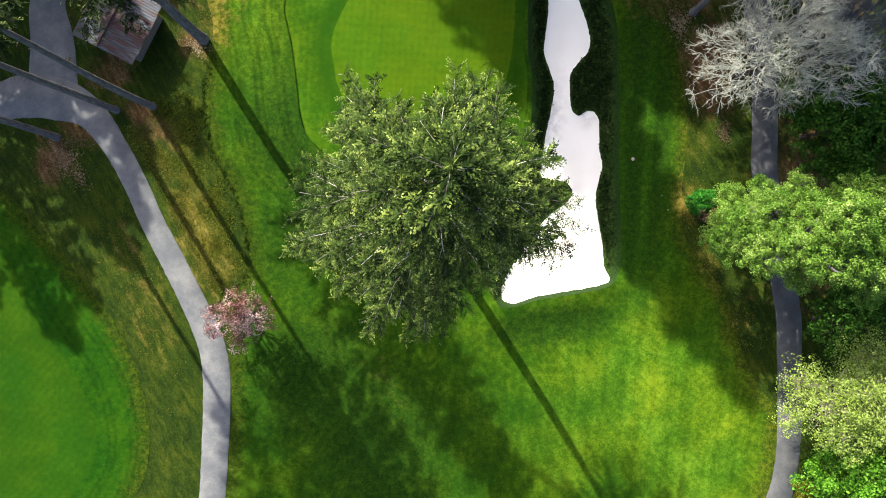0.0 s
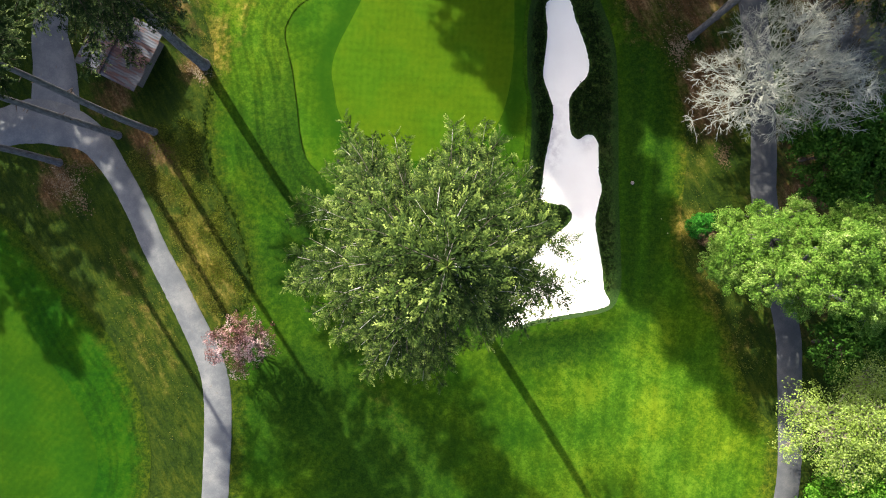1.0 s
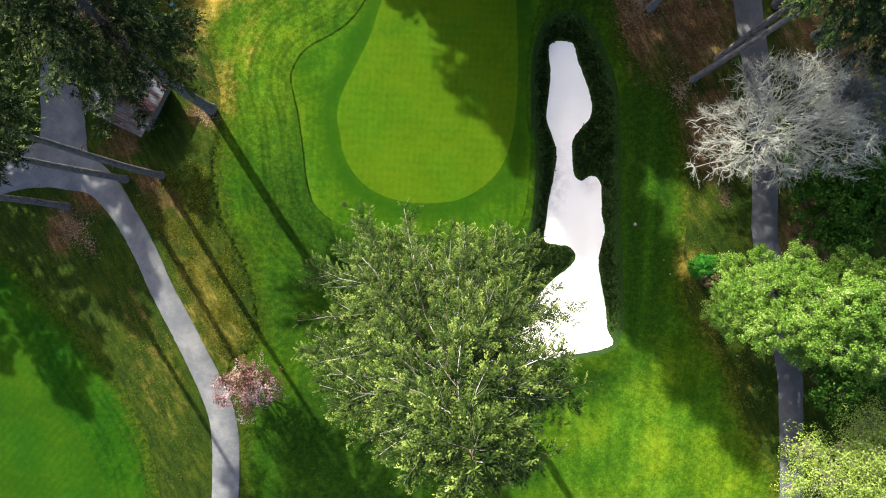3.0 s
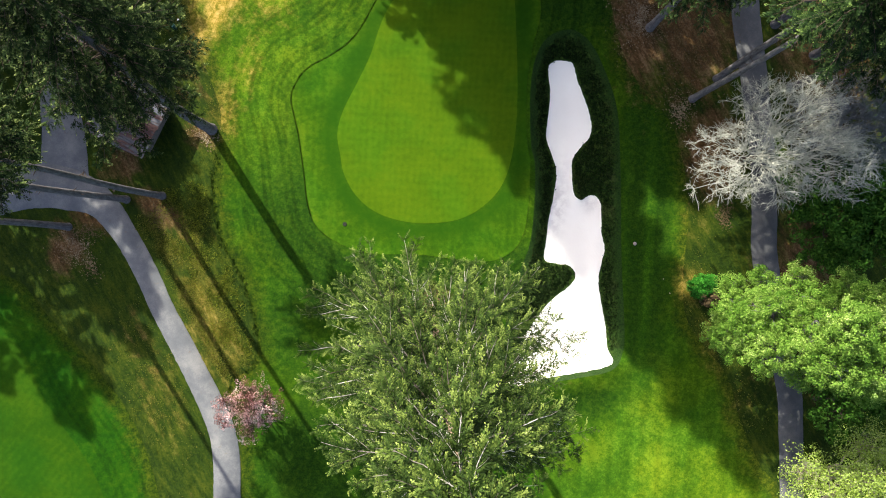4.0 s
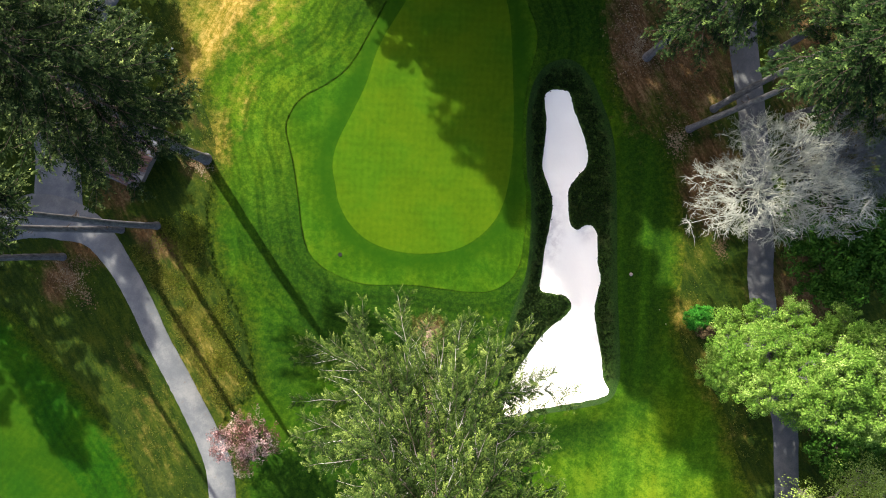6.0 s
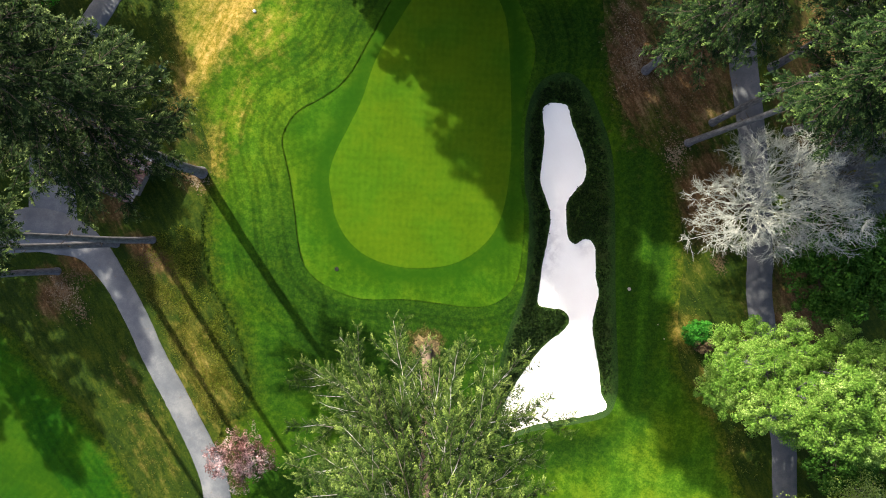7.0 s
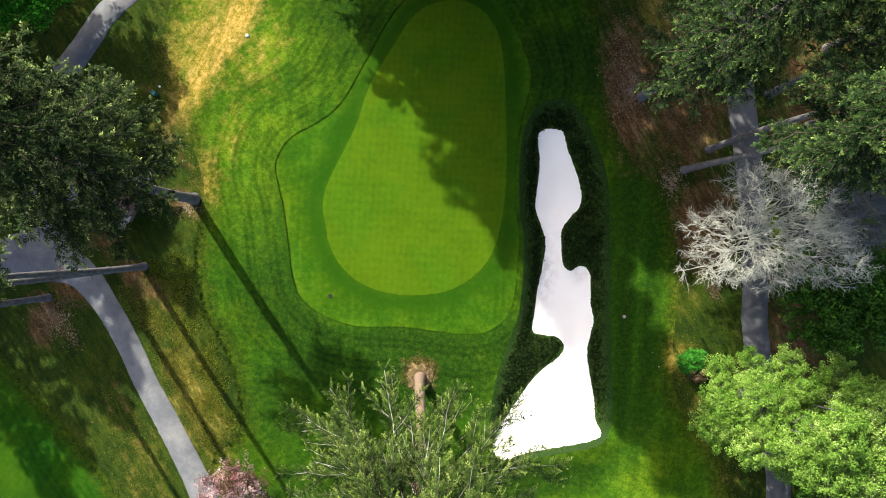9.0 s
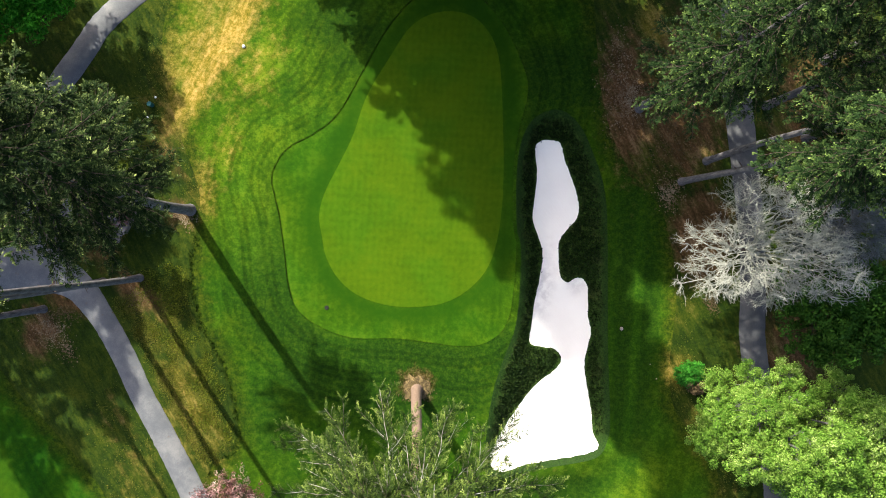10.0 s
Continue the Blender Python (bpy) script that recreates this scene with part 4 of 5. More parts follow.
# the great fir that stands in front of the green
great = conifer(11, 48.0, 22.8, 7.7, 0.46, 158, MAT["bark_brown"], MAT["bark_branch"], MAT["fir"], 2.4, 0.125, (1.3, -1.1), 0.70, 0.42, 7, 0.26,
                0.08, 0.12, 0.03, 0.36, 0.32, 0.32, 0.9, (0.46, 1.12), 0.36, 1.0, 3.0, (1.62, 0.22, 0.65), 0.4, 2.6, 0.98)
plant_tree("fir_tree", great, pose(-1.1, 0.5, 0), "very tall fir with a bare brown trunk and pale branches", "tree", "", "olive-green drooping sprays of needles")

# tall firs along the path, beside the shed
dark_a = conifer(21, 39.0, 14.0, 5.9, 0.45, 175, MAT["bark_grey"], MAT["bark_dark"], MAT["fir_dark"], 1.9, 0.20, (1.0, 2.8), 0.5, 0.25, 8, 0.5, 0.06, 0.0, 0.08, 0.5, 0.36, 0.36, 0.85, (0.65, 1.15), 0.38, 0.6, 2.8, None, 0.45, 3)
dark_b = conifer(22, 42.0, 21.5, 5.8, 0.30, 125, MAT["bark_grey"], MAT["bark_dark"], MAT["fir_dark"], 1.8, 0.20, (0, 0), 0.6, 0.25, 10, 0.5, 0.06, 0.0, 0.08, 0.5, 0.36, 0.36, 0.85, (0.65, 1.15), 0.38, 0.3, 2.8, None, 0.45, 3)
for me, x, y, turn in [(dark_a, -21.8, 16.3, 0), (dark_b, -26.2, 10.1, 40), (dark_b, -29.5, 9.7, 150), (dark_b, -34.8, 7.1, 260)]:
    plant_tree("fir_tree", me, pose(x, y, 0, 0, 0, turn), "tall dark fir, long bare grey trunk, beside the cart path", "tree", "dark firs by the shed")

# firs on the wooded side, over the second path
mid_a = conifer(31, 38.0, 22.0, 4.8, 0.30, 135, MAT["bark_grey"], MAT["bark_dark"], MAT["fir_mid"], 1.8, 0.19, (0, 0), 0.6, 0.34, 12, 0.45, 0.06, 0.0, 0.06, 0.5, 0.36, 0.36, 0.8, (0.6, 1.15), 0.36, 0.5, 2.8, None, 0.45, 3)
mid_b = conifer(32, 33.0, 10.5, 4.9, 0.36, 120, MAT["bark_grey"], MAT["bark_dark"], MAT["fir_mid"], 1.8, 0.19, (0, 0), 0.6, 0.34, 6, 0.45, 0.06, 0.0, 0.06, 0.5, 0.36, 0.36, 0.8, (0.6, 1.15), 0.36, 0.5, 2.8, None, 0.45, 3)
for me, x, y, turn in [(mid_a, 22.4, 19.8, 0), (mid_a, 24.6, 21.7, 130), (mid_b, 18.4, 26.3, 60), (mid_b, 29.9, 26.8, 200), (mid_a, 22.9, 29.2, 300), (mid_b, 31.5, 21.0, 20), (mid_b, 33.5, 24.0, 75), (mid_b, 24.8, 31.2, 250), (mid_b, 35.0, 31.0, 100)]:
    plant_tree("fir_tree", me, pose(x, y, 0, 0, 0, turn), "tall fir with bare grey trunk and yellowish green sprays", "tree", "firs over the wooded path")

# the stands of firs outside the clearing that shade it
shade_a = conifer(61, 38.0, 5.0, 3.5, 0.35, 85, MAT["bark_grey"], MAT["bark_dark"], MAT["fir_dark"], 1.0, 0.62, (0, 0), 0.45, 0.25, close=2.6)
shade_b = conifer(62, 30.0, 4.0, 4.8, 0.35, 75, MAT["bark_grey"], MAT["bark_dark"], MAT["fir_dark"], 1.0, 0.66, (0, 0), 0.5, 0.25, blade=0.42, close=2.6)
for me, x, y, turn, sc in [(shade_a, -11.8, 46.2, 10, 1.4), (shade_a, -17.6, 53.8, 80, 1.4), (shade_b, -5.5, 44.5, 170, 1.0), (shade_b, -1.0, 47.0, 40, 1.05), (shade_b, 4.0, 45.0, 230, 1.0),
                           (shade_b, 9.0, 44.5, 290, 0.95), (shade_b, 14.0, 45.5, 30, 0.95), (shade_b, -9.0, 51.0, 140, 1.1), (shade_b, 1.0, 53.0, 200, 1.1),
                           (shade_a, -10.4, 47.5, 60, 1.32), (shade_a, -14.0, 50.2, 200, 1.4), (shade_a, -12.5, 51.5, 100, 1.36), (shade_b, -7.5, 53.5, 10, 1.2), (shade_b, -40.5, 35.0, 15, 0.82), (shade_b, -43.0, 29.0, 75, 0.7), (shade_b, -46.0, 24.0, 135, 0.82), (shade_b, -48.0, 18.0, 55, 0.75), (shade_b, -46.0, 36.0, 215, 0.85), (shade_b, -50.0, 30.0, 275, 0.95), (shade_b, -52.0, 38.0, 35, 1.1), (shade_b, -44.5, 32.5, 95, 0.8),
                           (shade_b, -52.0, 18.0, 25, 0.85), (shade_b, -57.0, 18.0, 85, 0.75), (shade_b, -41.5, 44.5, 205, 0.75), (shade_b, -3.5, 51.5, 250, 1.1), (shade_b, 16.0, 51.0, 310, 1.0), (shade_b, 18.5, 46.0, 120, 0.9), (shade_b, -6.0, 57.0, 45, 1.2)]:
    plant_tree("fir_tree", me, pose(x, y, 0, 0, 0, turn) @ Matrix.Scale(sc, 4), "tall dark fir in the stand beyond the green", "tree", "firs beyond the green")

plant_tree("bare_tree", bare_tree(41, 5.0, (6.6, 5.2, 8.8), 0.28, MAT["bark_dark"], MAT["twig_grey"]), pose(26.6, 14.1, 0), "wide leafless tree with fine pale grey twigs", "tree")
plant_tree("bare_tree", bare_tree(42, 4.0, (4.4, 4.2, 7.0), 0.2, MAT["bark_dark"], MAT["twig_blue"]), pose(33.2, 16.6, 0), "leafless tree with fine dull blue-grey twigs", "tree")

maple = broadleaf(51, [(-3.2, 0.2, 8.6, 1.9), (-0.8, 1.2, 10.0, 2.1), (-2.0, 2.9, 4.8, 1.1), (0.4, 3.2, 5.0, 1.4), (3.0, 3.4, 5.6, 1.6), (6.0, 1.9, 12.0, 1.9), (9.0, 1.7, 12.6, 2.1), (0.3, -0.9, 12.6, 1.7), (6.4, 3.0, 7.0, 1.6), (0.3, 1.2, 6.4, 1.8), (2.6, 0.4, 7.6, 2.0), (-2.4, 0.6, 6.0, 1.4), (5.2, 0.2, 8.0, 2.2), (1.4, -1.2, 14.5, 2.5), (4.6, 1.2, 13.5, 2.5), (-1.4, -1.5, 10.0, 1.9), (5.0, -2.0, 14.0, 2.3), (1.2, 0.6, 15.6, 2.0), (8.0, -0.4, 13.0, 2.6), (-4.8, -0.5, 8.8, 1.1), (-2.4, 1.9, 7.0, 1.0), (1.4, -3.2, 10.2, 1.2), (3.0, 2.4, 9.0, 1.2), (-3.6, -1.7, 8.6, 0.9), (5.8, -4.2, 11.0, 1.1), (7.4, 2.0, 10.0, 1.4), (9.6, -2.8, 12.0, 1.6)],
                  0.35, MAT["bark_grey"], MAT["maple"], 215000, 0.125, 0.45, (2.0, 0.0), 0.36, 0.30, 0.5, 85)
plant_tree("maple_tree", maple, pose(26.0, -0.2, 0), "broad maple with dense fresh yellow-green spring leaves", "tree")

understory = broadleaf(52, [(0, 0, 5.0, 2.8), (2.5, 1.8, 5.5, 2.8), (-1.6, 2.2, 4.2, 2.2), (3.0, -2.0, 4.6, 2.6), (5.5, 0.5, 6.0, 3.0), (0.5, -2.6, 3.6, 2.0)], 0.16, MAT["bark_dark"], MAT["laurel"], 26000, 0.26, 0.3)
plant_tree("laurel_tree", understory, pose(32.2, 8.8, 0), "dark evergreen laurel in the shade beside the path", "tree")
sparse = broadleaf(53, [(0, 0, 7.5, 2.6), (2.4, 1.6, 8.0, 2.6), (-1.6, 1.8, 6.2, 2.0), (1.5, -2.2, 6.8, 2.4), (4.4, -0.6, 7.8, 2.6), (3.0, 3.8, 6.5, 2.4), (5.6, 3.0, 7.0, 2.4), (6.6, -2.6, 7.4, 2.4), (-2.2, -1.2, 6.0, 1.4)],
                   0.22, MAT["bark_pale"], MAT["spring"], 27000, 0.14, 0.35, (2.0, 0.5), 0.46, 0.5, 0.5, 22)
plant_tree("deciduous_tree", sparse, pose(31.2, -13.8, 0), "thin-leaved tree in pale yellow-green spring leaf over the path", "tree")
under2 = broadleaf(54, [(0, 0, 4.2, 2.6), (2.8, 0.8, 4.8, 2.6), (1.2, 2.6, 4.4, 2.4), (4.8, -1.2, 5.0, 2.8)], 0.15, MAT["bark_dark"], MAT["laurel"], 16000, 0.24, 0.3)
plant_tree("laurel_tree", under2, pose(34.0, -7.6, 0), "dark green understory tree beside the cart path", "tree")
bright = broadleaf(55, [(0, 0, 3.6, 2.4), (2.6, 0.8, 4.0, 2.6), (1.0, -2.2, 3.2, 2.2), (-1.4, -1.2, 2.6, 1.6), (4.2, -1.5, 3.8, 2.6)], 0.14, MAT["bark_dark"], MAT["lime"], 24000, 0.20, 0.3, (1.0, 0.0), 0.5)
plant_tree("shrub", bright, pose(34.7, -19.2, 0) @ Matrix.Scale(1.15, 4), "large bright green leafy shrub beside the path", "shrub")
plant_tree("shrub", broadleaf(56, [(0, 0, 1.0, 0.8), (0.6, 0.3, 0.8, 0.6)], 0.05, MAT["bark_dark"], MAT["yellow"], 2600, 0.14, 0.3, (0, 0), 0.3), pose(32.8, -22.9, 0), "small yellow-leaved shrub at the path's edge", "shrub")
fresh = broadleaf(57, [(0, 0, 6.0, 2.8), (2.4, 0.6, 6.6, 2.6), (-2.0, 1.6, 6.2, 2.6), (0.8, 2.8, 6.8, 2.8), (1.4, -2.0, 5.4, 2.2), (-2.5, -1.8, 5.2, 2.4)], 0.2, MAT["bark_dark"], MAT["vivid"], 24000, 0.24, 0.3)
plant_tree("deciduous_tree", fresh, pose(-33.6, 34.2, 0), "leafy tree in deep fresh green beside the path", "tree")
ball = broadleaf(58, [(0, 0, 0.9, 1.0), (0.3, 0.3, 1.1, 0.9), (-0.4, -0.2, 0.8, 0.8)], 0.05, MAT["bark_dark"], MAT["boxwood"], 9000, 0.11, 0.3, (0, 0), 0.26, 0.1)
plant_tree("shrub", ball, pose(23.2, 2.6, 0), "clipped round green shrub", "shrub")
dead = broadleaf(59, [(0, 0, 0.6, 0.6), (0.3, -0.2, 0.5, 0.45)], 0.04, MAT["bark_dark"], MAT["brown_leaf"], 2400, 0.11, 0.3, (0, 0), 0.2, 0.1)
plant_tree("shrub", dead, pose(23.75, 1.75, 0.25) @ Matrix.Scale(1.25, 4), "withered brown shrub beside the round one", "shrub")
plum = broadleaf(60, [(0, 0, 3.4, 1.5), (1.3, 0.5, 3.8, 1.5), (-1.4, 0.4, 3.0, 1.2), (0.4, -1.3, 3.2, 1.1), (0.1, 1.5, 3.2, 1.2), (2.1, -0.1, 3.2, 0.9), (-1.7, -0.9, 2.6, 0.8)], 0.12, MAT["bark_dark"], MAT["blossom"], 8500, 0.10, 0.35, (0, 0), 0.26, 0.55, 0.5, 26)
plant_tree("plum_tree", plum, pose(-16.9, -8.5, 0) @ Matrix.Scale(1.18, 4), "small plum tree covered in pink blossom", "tree")


# ---------------------------------------------------------------- the shed
def box(bm, lo, hi):
    r = bmesh.ops.create_cube(bm, size=1.0)
    c = [(a + b) / 2 for a, b in zip(lo, hi)]
    s = [b - a for a, b in zip(lo, hi)]
    for v in r["verts"]:
        v.co = Vector((v.co.x * s[0] + c[0], v.co.y * s[1] + c[1], v.co.z * s[2] + c[2]))
    return bm


def build_shed():
    root = new("shed")
    root.matrix_world = pose(-28.4, 17.0, 0, 0, 0, -25.5)
    tagged(root, "small wooden shed under a rusty corrugated metal gable roof", "shed")
    w, d, eave, ridge = 5.9, 5.7, 2.5, 3.5
    rng = np.random.default_rng(12)
    bm = bmesh.new()
    box(bm, (-0.12, -d / 2 - 0.03, ridge + 0.02), (0.12, d / 2 + 0.03, ridge + 0.06))
    roof = part("roof", bm, MAT["roof"], root, "rusty metal ridge cap")
    for sgn in (-1, 1):
        for k in range(6):
            y0, y1 = -d / 2 + k * d / 6 - 0.03, -d / 2 + (k + 1) * d / 6 + 0.03
            n = 16
            ys = np.linspace(y0, y1, n)
            ripple = 0.03 * np.sin((ys + d / 2) * 2 * math.pi / 0.24) + 0.006 * (k % 2)
            drop = rng.uniform(-0.06, 0.06)
            v, f = [], []
            for lay in (0.0, -0.02):
                for xx, zz in ((0.0, ridge), (sgn * (w / 2 + drop), eave - 0.02 + rng.uniform(-0.015, 0.015))):
                    v += [(xx, y, zz + r + lay) for y, r in zip(ys, ripple)]
            for i in range(n - 1):
                f.append((i, i + 1, n + i + 1, n + i) if sgn < 0 else (i, n + i, n + i + 1, i + 1))
                f.append((2 * n + i, 3 * n + i, 3 * n + i + 1, 2 * n + i + 1))
                f.append((n + i, n + i + 1, 3 * n + i + 1, 3 * n + i))
            child("roof_sheet", mesh_of("roof_sheet", v, [np.array(f)], MAT["roof"]), roof)
    iw, idp = w / 2 - 0.75, d / 2 - 0.65
    for name, lo, hi in (("wall", (-iw, -idp, 0), (iw, -idp + 0.1, 2.45)), ("wall", (-iw, idp - 0.1, 0), (iw, idp, 2.45)),
                         ("wall", (-iw, -idp + 0.1, 0), (-iw + 0.1, idp - 0.1, 2.45)), ("wall", (iw - 0.1, -idp + 0.1, 0), (iw, idp - 0.1, 2.45))):
        part(name, box(bmesh.new(), lo, hi), MAT["planks"], root)


build_shed()


# ---------------------------------------------------------------- grasses
def blades(name, pts, heights, lean, mat, label, category, seed, z=0.0, width=0.12, per=5, spread=0.10):
    """Upright tufts of a few blades each, joined as one growth."""
    rng = np.random.default_rng(seed)
    n = len(pts)
    foot = np.repeat(np.column_stack([pts, np.full(n, z) if np.isscalar(z) else z]), per, 0)
    foot[:, :2] += rng.normal(0, spread, (n * per, 2))
    al = np.column_stack([rng.normal(0, lean, (n * per, 2)), np.ones(n * per)])
    sd = rng.normal(0, 1, (n * per, 3)) * np.array([1, 1, 0.1])
    ln = np.repeat(heights, per) * rng.uniform(0.6, 1.3, n * per)
    me = leaf_mesh(name, foot, al, sd, ln, width * rng.uniform(0.6, 1.4, n * per), mat, 0.1)
    return tagged(new(name, me), label, category, kind="stuff")


MAT["blade_dark"] = leaf_material("rough_grass_blades", [(0, (0.018, 0.045, 0.005)), (0.6, (0.04, 0.08, 0.008)), (1, (0.08, 0.11, 0.015))], 0.25)
MAT["blade_dry"] = leaf_material("dry_grass_blades", [(0, (0.08, 0.10, 0.010)), (0.4, (0.20, 0.19, 0.03)), (0.8, (0.30, 0.25, 0.06)), (1, (0.38, 0.31, 0.09))], 0.4, 0.35, 0.85)
# bank leaves, their greens darkened to stand for the slope's shade
MAT["cover"] = leaf_material("shaded_cover_leaves", [(0, (0.008, 0.018, 0.004)), (0.6, (0.018, 0.038, 0.007)), (0.9, (0.035, 0.058, 0.012)), (1, (0.06, 0.06, 0.02))], 0.15)


def along(loop, per_metre, rng, jitter):
    """Points scattered along a line of the plan."""
    a, b = loop[:-1], loop[1:]
    ln = np.linalg.norm(b - a, axis=1)
    n = int(ln.sum() * per_metre)
    k = rng.choice(len(ln), n, p=ln / ln.sum())
    t = rng.uniform(0, 1, n)[:, None]
    return a[k] * (1 - t) + b[k] * t + rng.normal(0, jitter, (n, 2))


def build_grasses():
    rng = np.random.default_rng(77)
    edge = np.concatenate([COLLAR, COLLAR[:1]])
    p = along(edge, 60, rng, 0.035)
    d = signed_distance(p, COLLAR)
    # dark blades gathered sunward, drawing the cut edge's thin line of shade
    toward = signed_distance(p + 0.5 * np.array(SUN_FROM), COLLAR) < d - 0.12
    p = p[(d < 0.04) & (signed_distance(p, BANK) < 0) & (toward | (rng.uniform(0, 1, len(p)) < 0.2))]
    blades("grass_edge", p, rng.uniform(0.06, 0.11, len(p)), 0.3, MAT["blade_dark"], "uncut grass edge along the collar, thickest along its shadow line", "grass", 1, 0.03, 0.03, 4, 0.03)
    line = FAIRWAY[:58]
    p = along(line, 20, rng, 0.16)
    blades("grass_edge", p, rng.uniform(0.10, 0.20, len(p)), 0.5, MAT["blade_dark"], "long grass edge between rough and mown turf", "grass", 2, 0.0, 0.07, 4, 0.08)
    q = rng.uniform((-42, -27), (36, 38), (26000, 2))
    free = signed_distance(q, FAIRWAY) < 0.9 * rng.uniform(0, 1, len(q)) ** 2 - 0.1
    q = q[free]
    free = signed_distance(q, COLLAR_FAR) < -0.1
    q = q[free]
    for line, half in ((PATH_LEFT, 1.5), (PATH_SHED, 1.6), (PATH_WOOD, 1.4)):
        c = smooth_loop(line, 6, False)
        q = q[np.min(np.linalg.norm(q[:, None] - c[None], axis=2), axis=1) > half]
    dry, soil = patches(q, DRY), patches(q, SOIL)
    r = rng.uniform(0, 1, len(q))
    for nm, sel, mat, h, label in (("grass_tufts", (dry < 0.22 + 0.2 * (r - 0.5)) & (soil < 0.35 * r + 0.2), MAT["blade_dark"], 0.10, "uneven tufts of dark green rough grass"),
                                   ("grass_tufts", (dry >= 0.22 + 0.2 * (r - 0.5)) & (soil < 0.5 * r + 0.3), MAT["blade_dry"], 0.10, "tufts of dry yellow and olive grass")):
        k = q[sel]
        blades(nm, k, h * rng.uniform(0.5, 1.5, len(k)), 0.7, mat, label, "grass", 3, 0.0, 0.07, 5, 0.16)
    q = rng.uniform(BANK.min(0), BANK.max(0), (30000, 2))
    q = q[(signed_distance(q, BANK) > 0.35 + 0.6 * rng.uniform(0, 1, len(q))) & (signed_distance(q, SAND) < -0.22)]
    blades("ground_cover", q, rng.uniform(0.10, 0.24, len(q)), 0.9, MAT["cover"], "low leafy cover on the bunker bank, coloured dark for shade", "plants", 4, relief(q) + 0.02, 0.13, 3, 0.10)


build_grasses()

MOUND = smooth_loop([(-28.6, 8.2), (-26.6, 4.6), (-24.6, 0.6), (-22.6, -3.0), (-20.8, -6.2), (-19.5, -6.4), (-18.2, -5.6), (-17.6, -4.2), (-17.7, -2.4), (-18.4, 0.5), (-19.6, 3.5), (-20.9, 5.6), (-21.7, 8.2), (-22.0, 10.7), (-24.5, 11.5)], 3)
MAT["blade_olive"] = leaf_material("olive_grass_blades", [(0, (0.045, 0.070, 0.007)), (0.5, (0.13, 0.15, 0.014)), (1, (0.32, 0.29, 0.04))], 0.3, 0.4, 1.0)


def build_mound():
    rng = np.random.default_rng(91)
    q = rng.uniform(MOUND.min(0), MOUND.max(0), (9000, 2))
    q = q[signed_distance(q, MOUND) > 0.15]
    clump = np.sin(q[:, 0] * 2.1 + 1.3 * np.sin(q[:, 1] * 1.1)) + np.sin(q[:, 1] * 1.7 + 1.5 * np.sin(q[:, 0] * 1.3))
    q = q[clump > rng.normal(-0.2, 0.7, len(q))]
    side = (q[:, 0] + 22.4 + 0.42 * (q[:, 1] - 0.0)) / 2.5 + rng.normal(0, 0.5, len(q))
    for sel, mat, label in ((side < 0.1, MAT["blade_dry"], "shaggy straw-yellow grass on the bank beside the path"), (side >= 0.1, MAT["blade_olive"], "shaggy olive grass on the bank beside the fairway")):
        k = q[sel]
        blades("bank_grass", k, rng.uniform(0.08, 0.20, len(k)), 1.0, mat, label, "grass", 5, 0.0, 0.055, 7, 0.14)


build_mound()


# ---------------------------------------------------------------- small things
def lump(seed, r, squash=0.7, n=2):
    """A worn stone-like body."""
    bm = bmesh.new()
    bmesh.ops.create_icosphere(bm, subdivisions=n, radius=r)
    for v in bm.verts:
        k = 1 + 0.22 * noise.noise(v.co * (1.6 / r) + Vector((seed, 0, 0)))
        v.co = Vector((v.co.x * k, v.co.y * k, v.co.z * k * squash))
    return bm


def single(name, bm, mat, at, label, category, group=""):
    me = bpy.data.meshes.new(name)
    bm.to_mesh(me)
    bm.free()
    me.materials.append(mat)
    ob = new(name, me)
    ob.location = at
    return tagged(ob, label, category, group)


def mulch():
    """The bare ring of chips round the great fir's foot."""
    rng = np.random.default_rng(5)
    n = 40
    th = np.linspace(0, 2 * np.pi, n, endpoint=False)
    r = 1.22 + 0.10 * np.sin(3 * th + 1) + 0.05 * np.sin(7 * th) + rng.normal(0, 0.12, n)
    v = [(0, 0, 0.2)]
    for f, z in ((0.55, 0.16), (1.0, 0.075)):
        v += [(math.cos(a) * q * f, math.sin(a) * q * f, z + rng.normal(0, 0.012)) for a, q in zip(th, r)]
    k = np.arange(n)
    k2 = (k + 1) % n
    root = tagged(new("mulch_ring", mesh_of("mulch_ring", v, [np.stack([np.zeros(n, int), 1 + k, 1 + k2], 1), np.stack([1 + k, 1 + n + k, 1 + n + k2, 1 + k2], 1)], MAT["chips"], True)),
                  "ragged ring of brown wood chips around the trunk", "mulch")
    root.location = (-1.15, 0.55, 0)
    c = rng.normal(0, 0.55, (900, 2)) * np.array([1.1, 1.0])
    al = np.column_stack([rng.normal(0, 1, (900, 2)), rng.normal(0, 0.25, 900)])
    child("wood_chips", leaf_mesh("wood_chips", np.column_stack([c, np.full(900, 0.21) - 0.06 * np.hypot(c[:, 0], c[:, 1])]), al, np.cross(al, (0, 0, 1.0)) + rng.normal(0, 0.3, (900, 3)),
                                  rng.uniform(0.1, 0.24, 900), rng.uniform(0.03, 0.09, 900), MAT["brown_leaf"]), root, "scattered bark pieces", "stuff")


mulch()


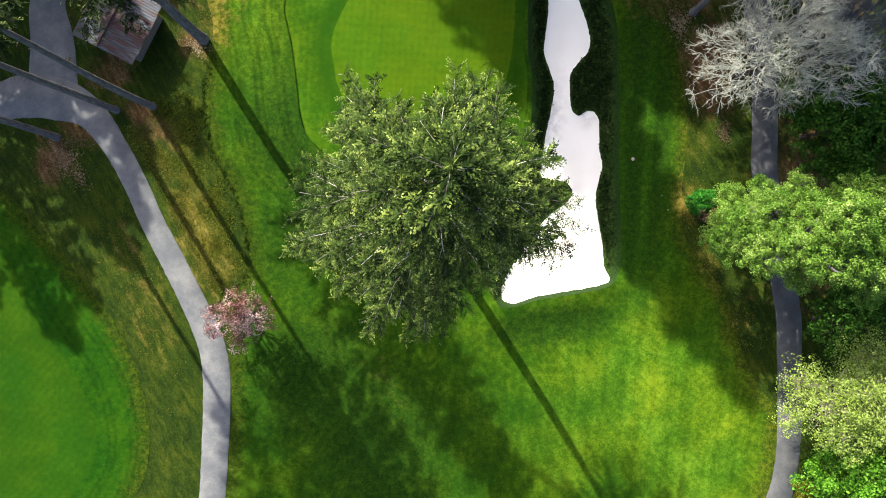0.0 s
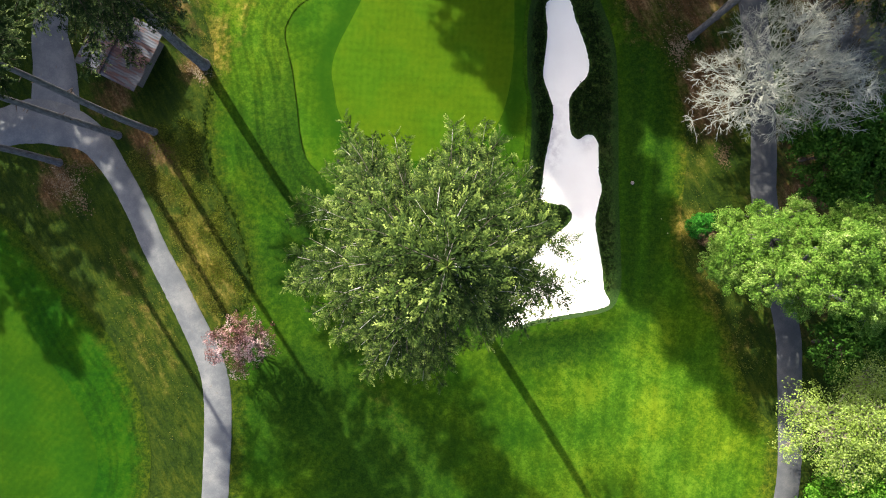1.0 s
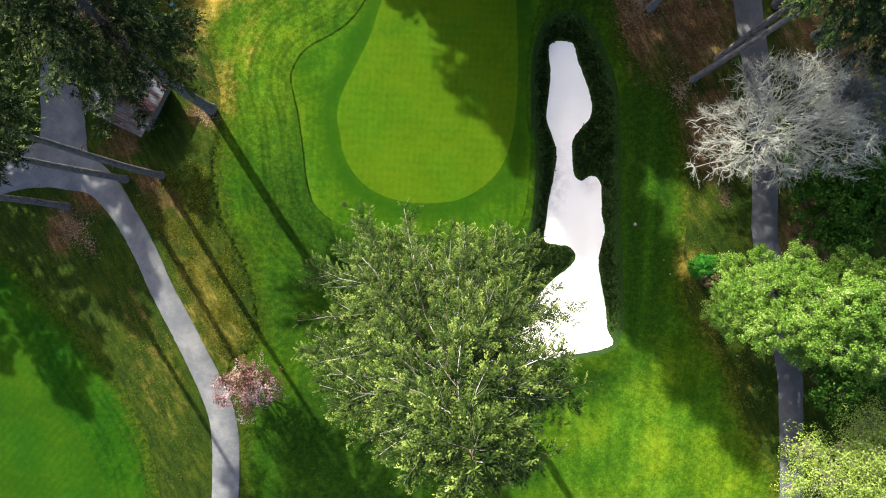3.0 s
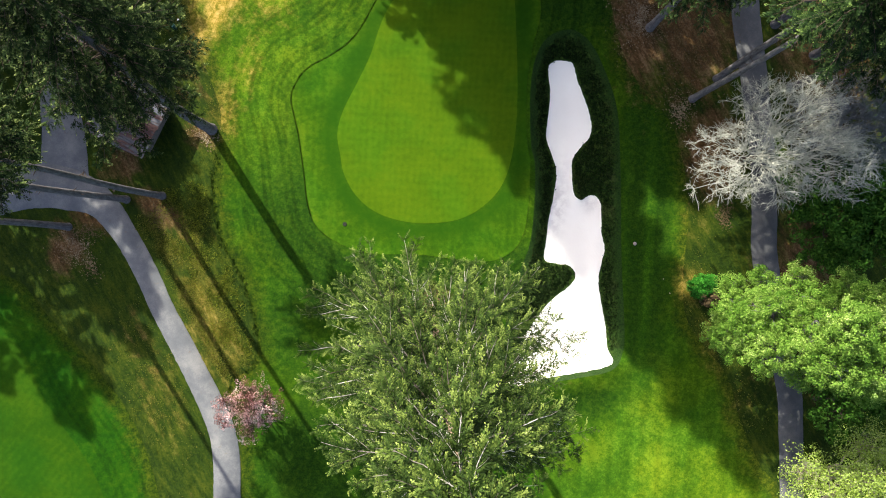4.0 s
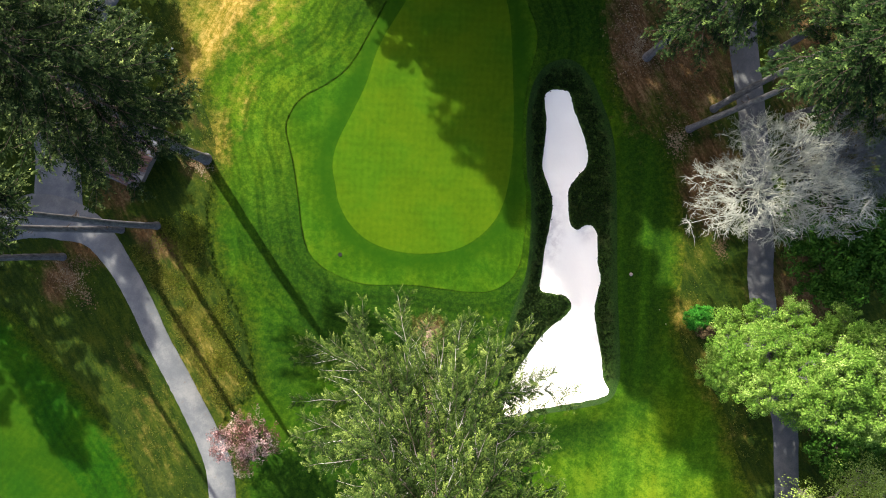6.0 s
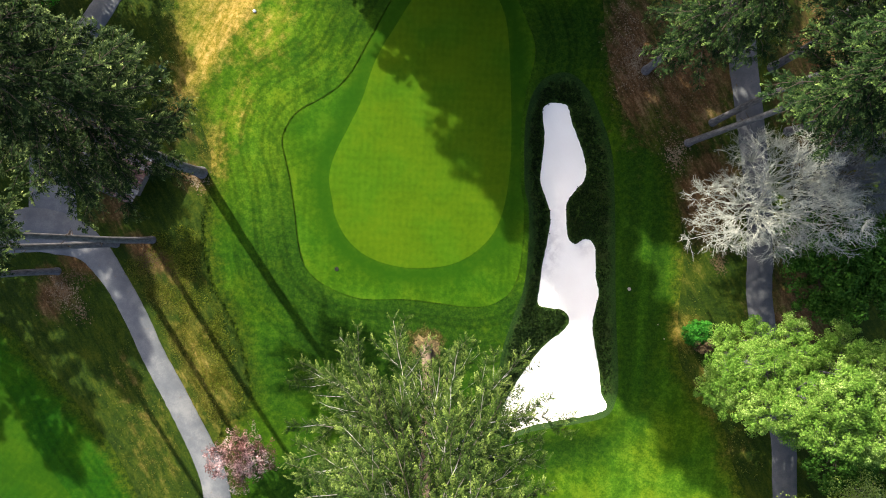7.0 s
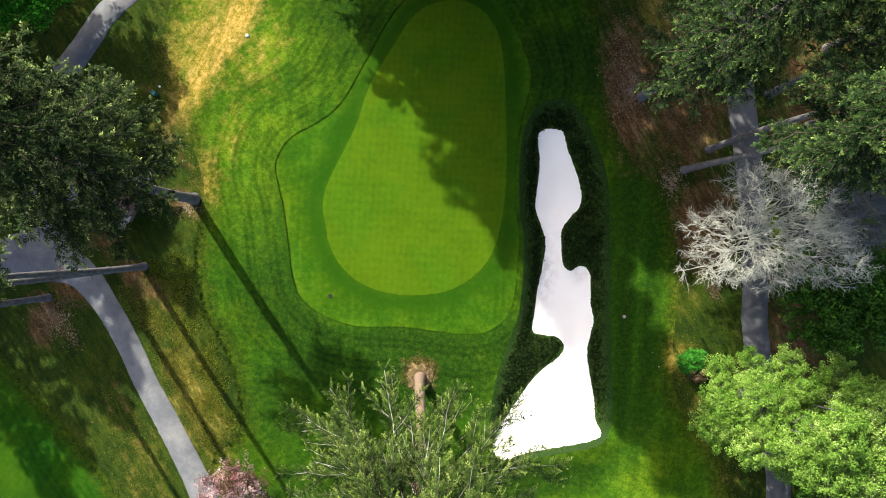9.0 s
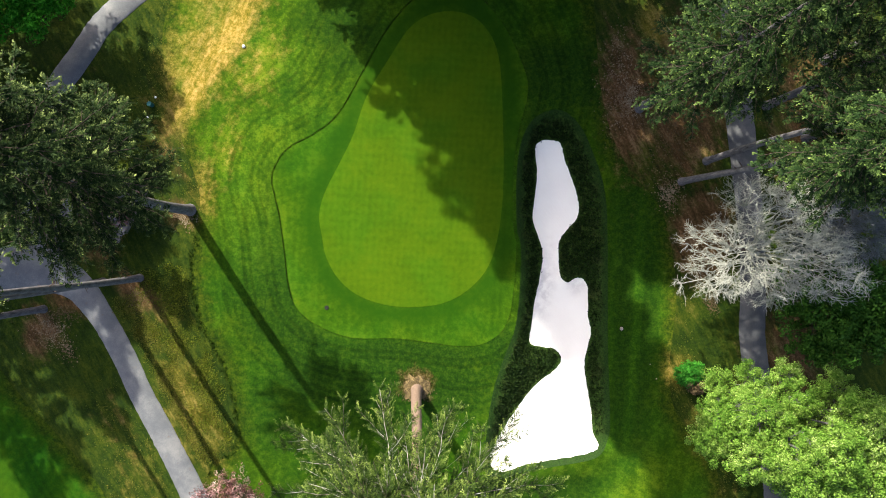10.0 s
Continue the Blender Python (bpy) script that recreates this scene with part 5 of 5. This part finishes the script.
def leaf_litter(x, y, a, b, count, seed, label, mat):
    """Pale fallen leaves and twigs scattered on bare soil."""
    rng = np.random.default_rng(seed)
    p = rng.normal(0, 0.5, (count, 2)) * np.array([a, b]) + np.array([x, y])
    p += 0.25 * np.sin(p[:, ::-1] * 2.3 + seed)
    al = np.column_stack([rng.normal(0, 1, (count, 2)), rng.normal(0, 0.18, count)])
    me = leaf_mesh("leaf_litter", np.column_stack([p, rng.uniform(0.05, 0.09, count)]), al, np.cross(al, (0, 0, 1.0)) + rng.normal(0, 0.25, (count, 3)),
                   rng.uniform(0.06, 0.24, count), rng.uniform(0.04, 0.12, count), mat)
    tagged(new("leaf_litter", me), label, "leaf litter", kind="stuff")


for x, y, a, b, count in ((17.9, 26.8, 1.7, 2.0, 900), (16.4, 29.0, 1.6, 4.5, 500), (21.5, 18.9, 1.3, 1.6, 480), (-34.3, 5.2, 1.6, 1.8, 420), (-32.6, 3.4, 0.9, 1.2, 160), (-22.3, 15.7, 1.2, 0.9, 200)):
    leaf_litter(x, y, a, b, count, int(abs(x) * 7), "pale pinkish fallen leaves on bare soil", MAT["litter"])
for x, y, a, b, count in ((25.6, 9.3, 0.7, 1.0, 260), (-26.6, 8.4, 1.1, 1.3, 220), (-33.0, 6.6, 2.0, 0.6, 200), (22.0, 24.0, 3.5, 5.0, 700)):
    leaf_litter(x, y, a, b, count, int(abs(x) * 5), "rust-brown fallen leaves under the trees", MAT["brown_leaf"])
single("stone", lump(1, 0.16), MAT["stone"], (17.3, 6.4, 0.09), "small pinkish marker stone lying in the grass", "stone")
for x, y, r in ((-17.2, 31.0, 0.15), (-25.0, 26.3, 0.10), (-25.7, 24.5, 0.09)):
    single("tee_marker", lump(x, r, 0.8), MAT["white_paint"], (x, y, r * 0.6), "small white painted ball marker on the grass", "marker", "white markers")
bm = bmesh.new()
bmesh.ops.create_cone(bm, cap_ends=True, segments=16, radius1=0.19, radius2=0.22, depth=0.7)
bmesh.ops.bevel(bm, geom=[e for e in bm.edges], offset=0.02, segments=1, affect="EDGES")
single("litter_bin", bm, MAT["teal_paint"], (-25.3, 25.6, 0.35), "small teal plastic bin on bare ground", "bin")
bm = bmesh.new()
bmesh.ops.create_cone(bm, cap_ends=True, segments=18, radius1=0.20, radius2=0.17, depth=0.06)
single("sprinkler_head", bm, MAT["dark_plastic"], (-9.38, 7.75, 0.075), "round dark sprinkler cover set in the collar", "sprinkler")
for x, y, r in ((20.0, 3.2, 0.05), (20.6, 1.9, 0.06)):
    single("pebble", lump(y, r), MAT["stone"], (x, y, r * 0.5), "tiny pale pebble in the grass", "pebble", "pale pebbles")
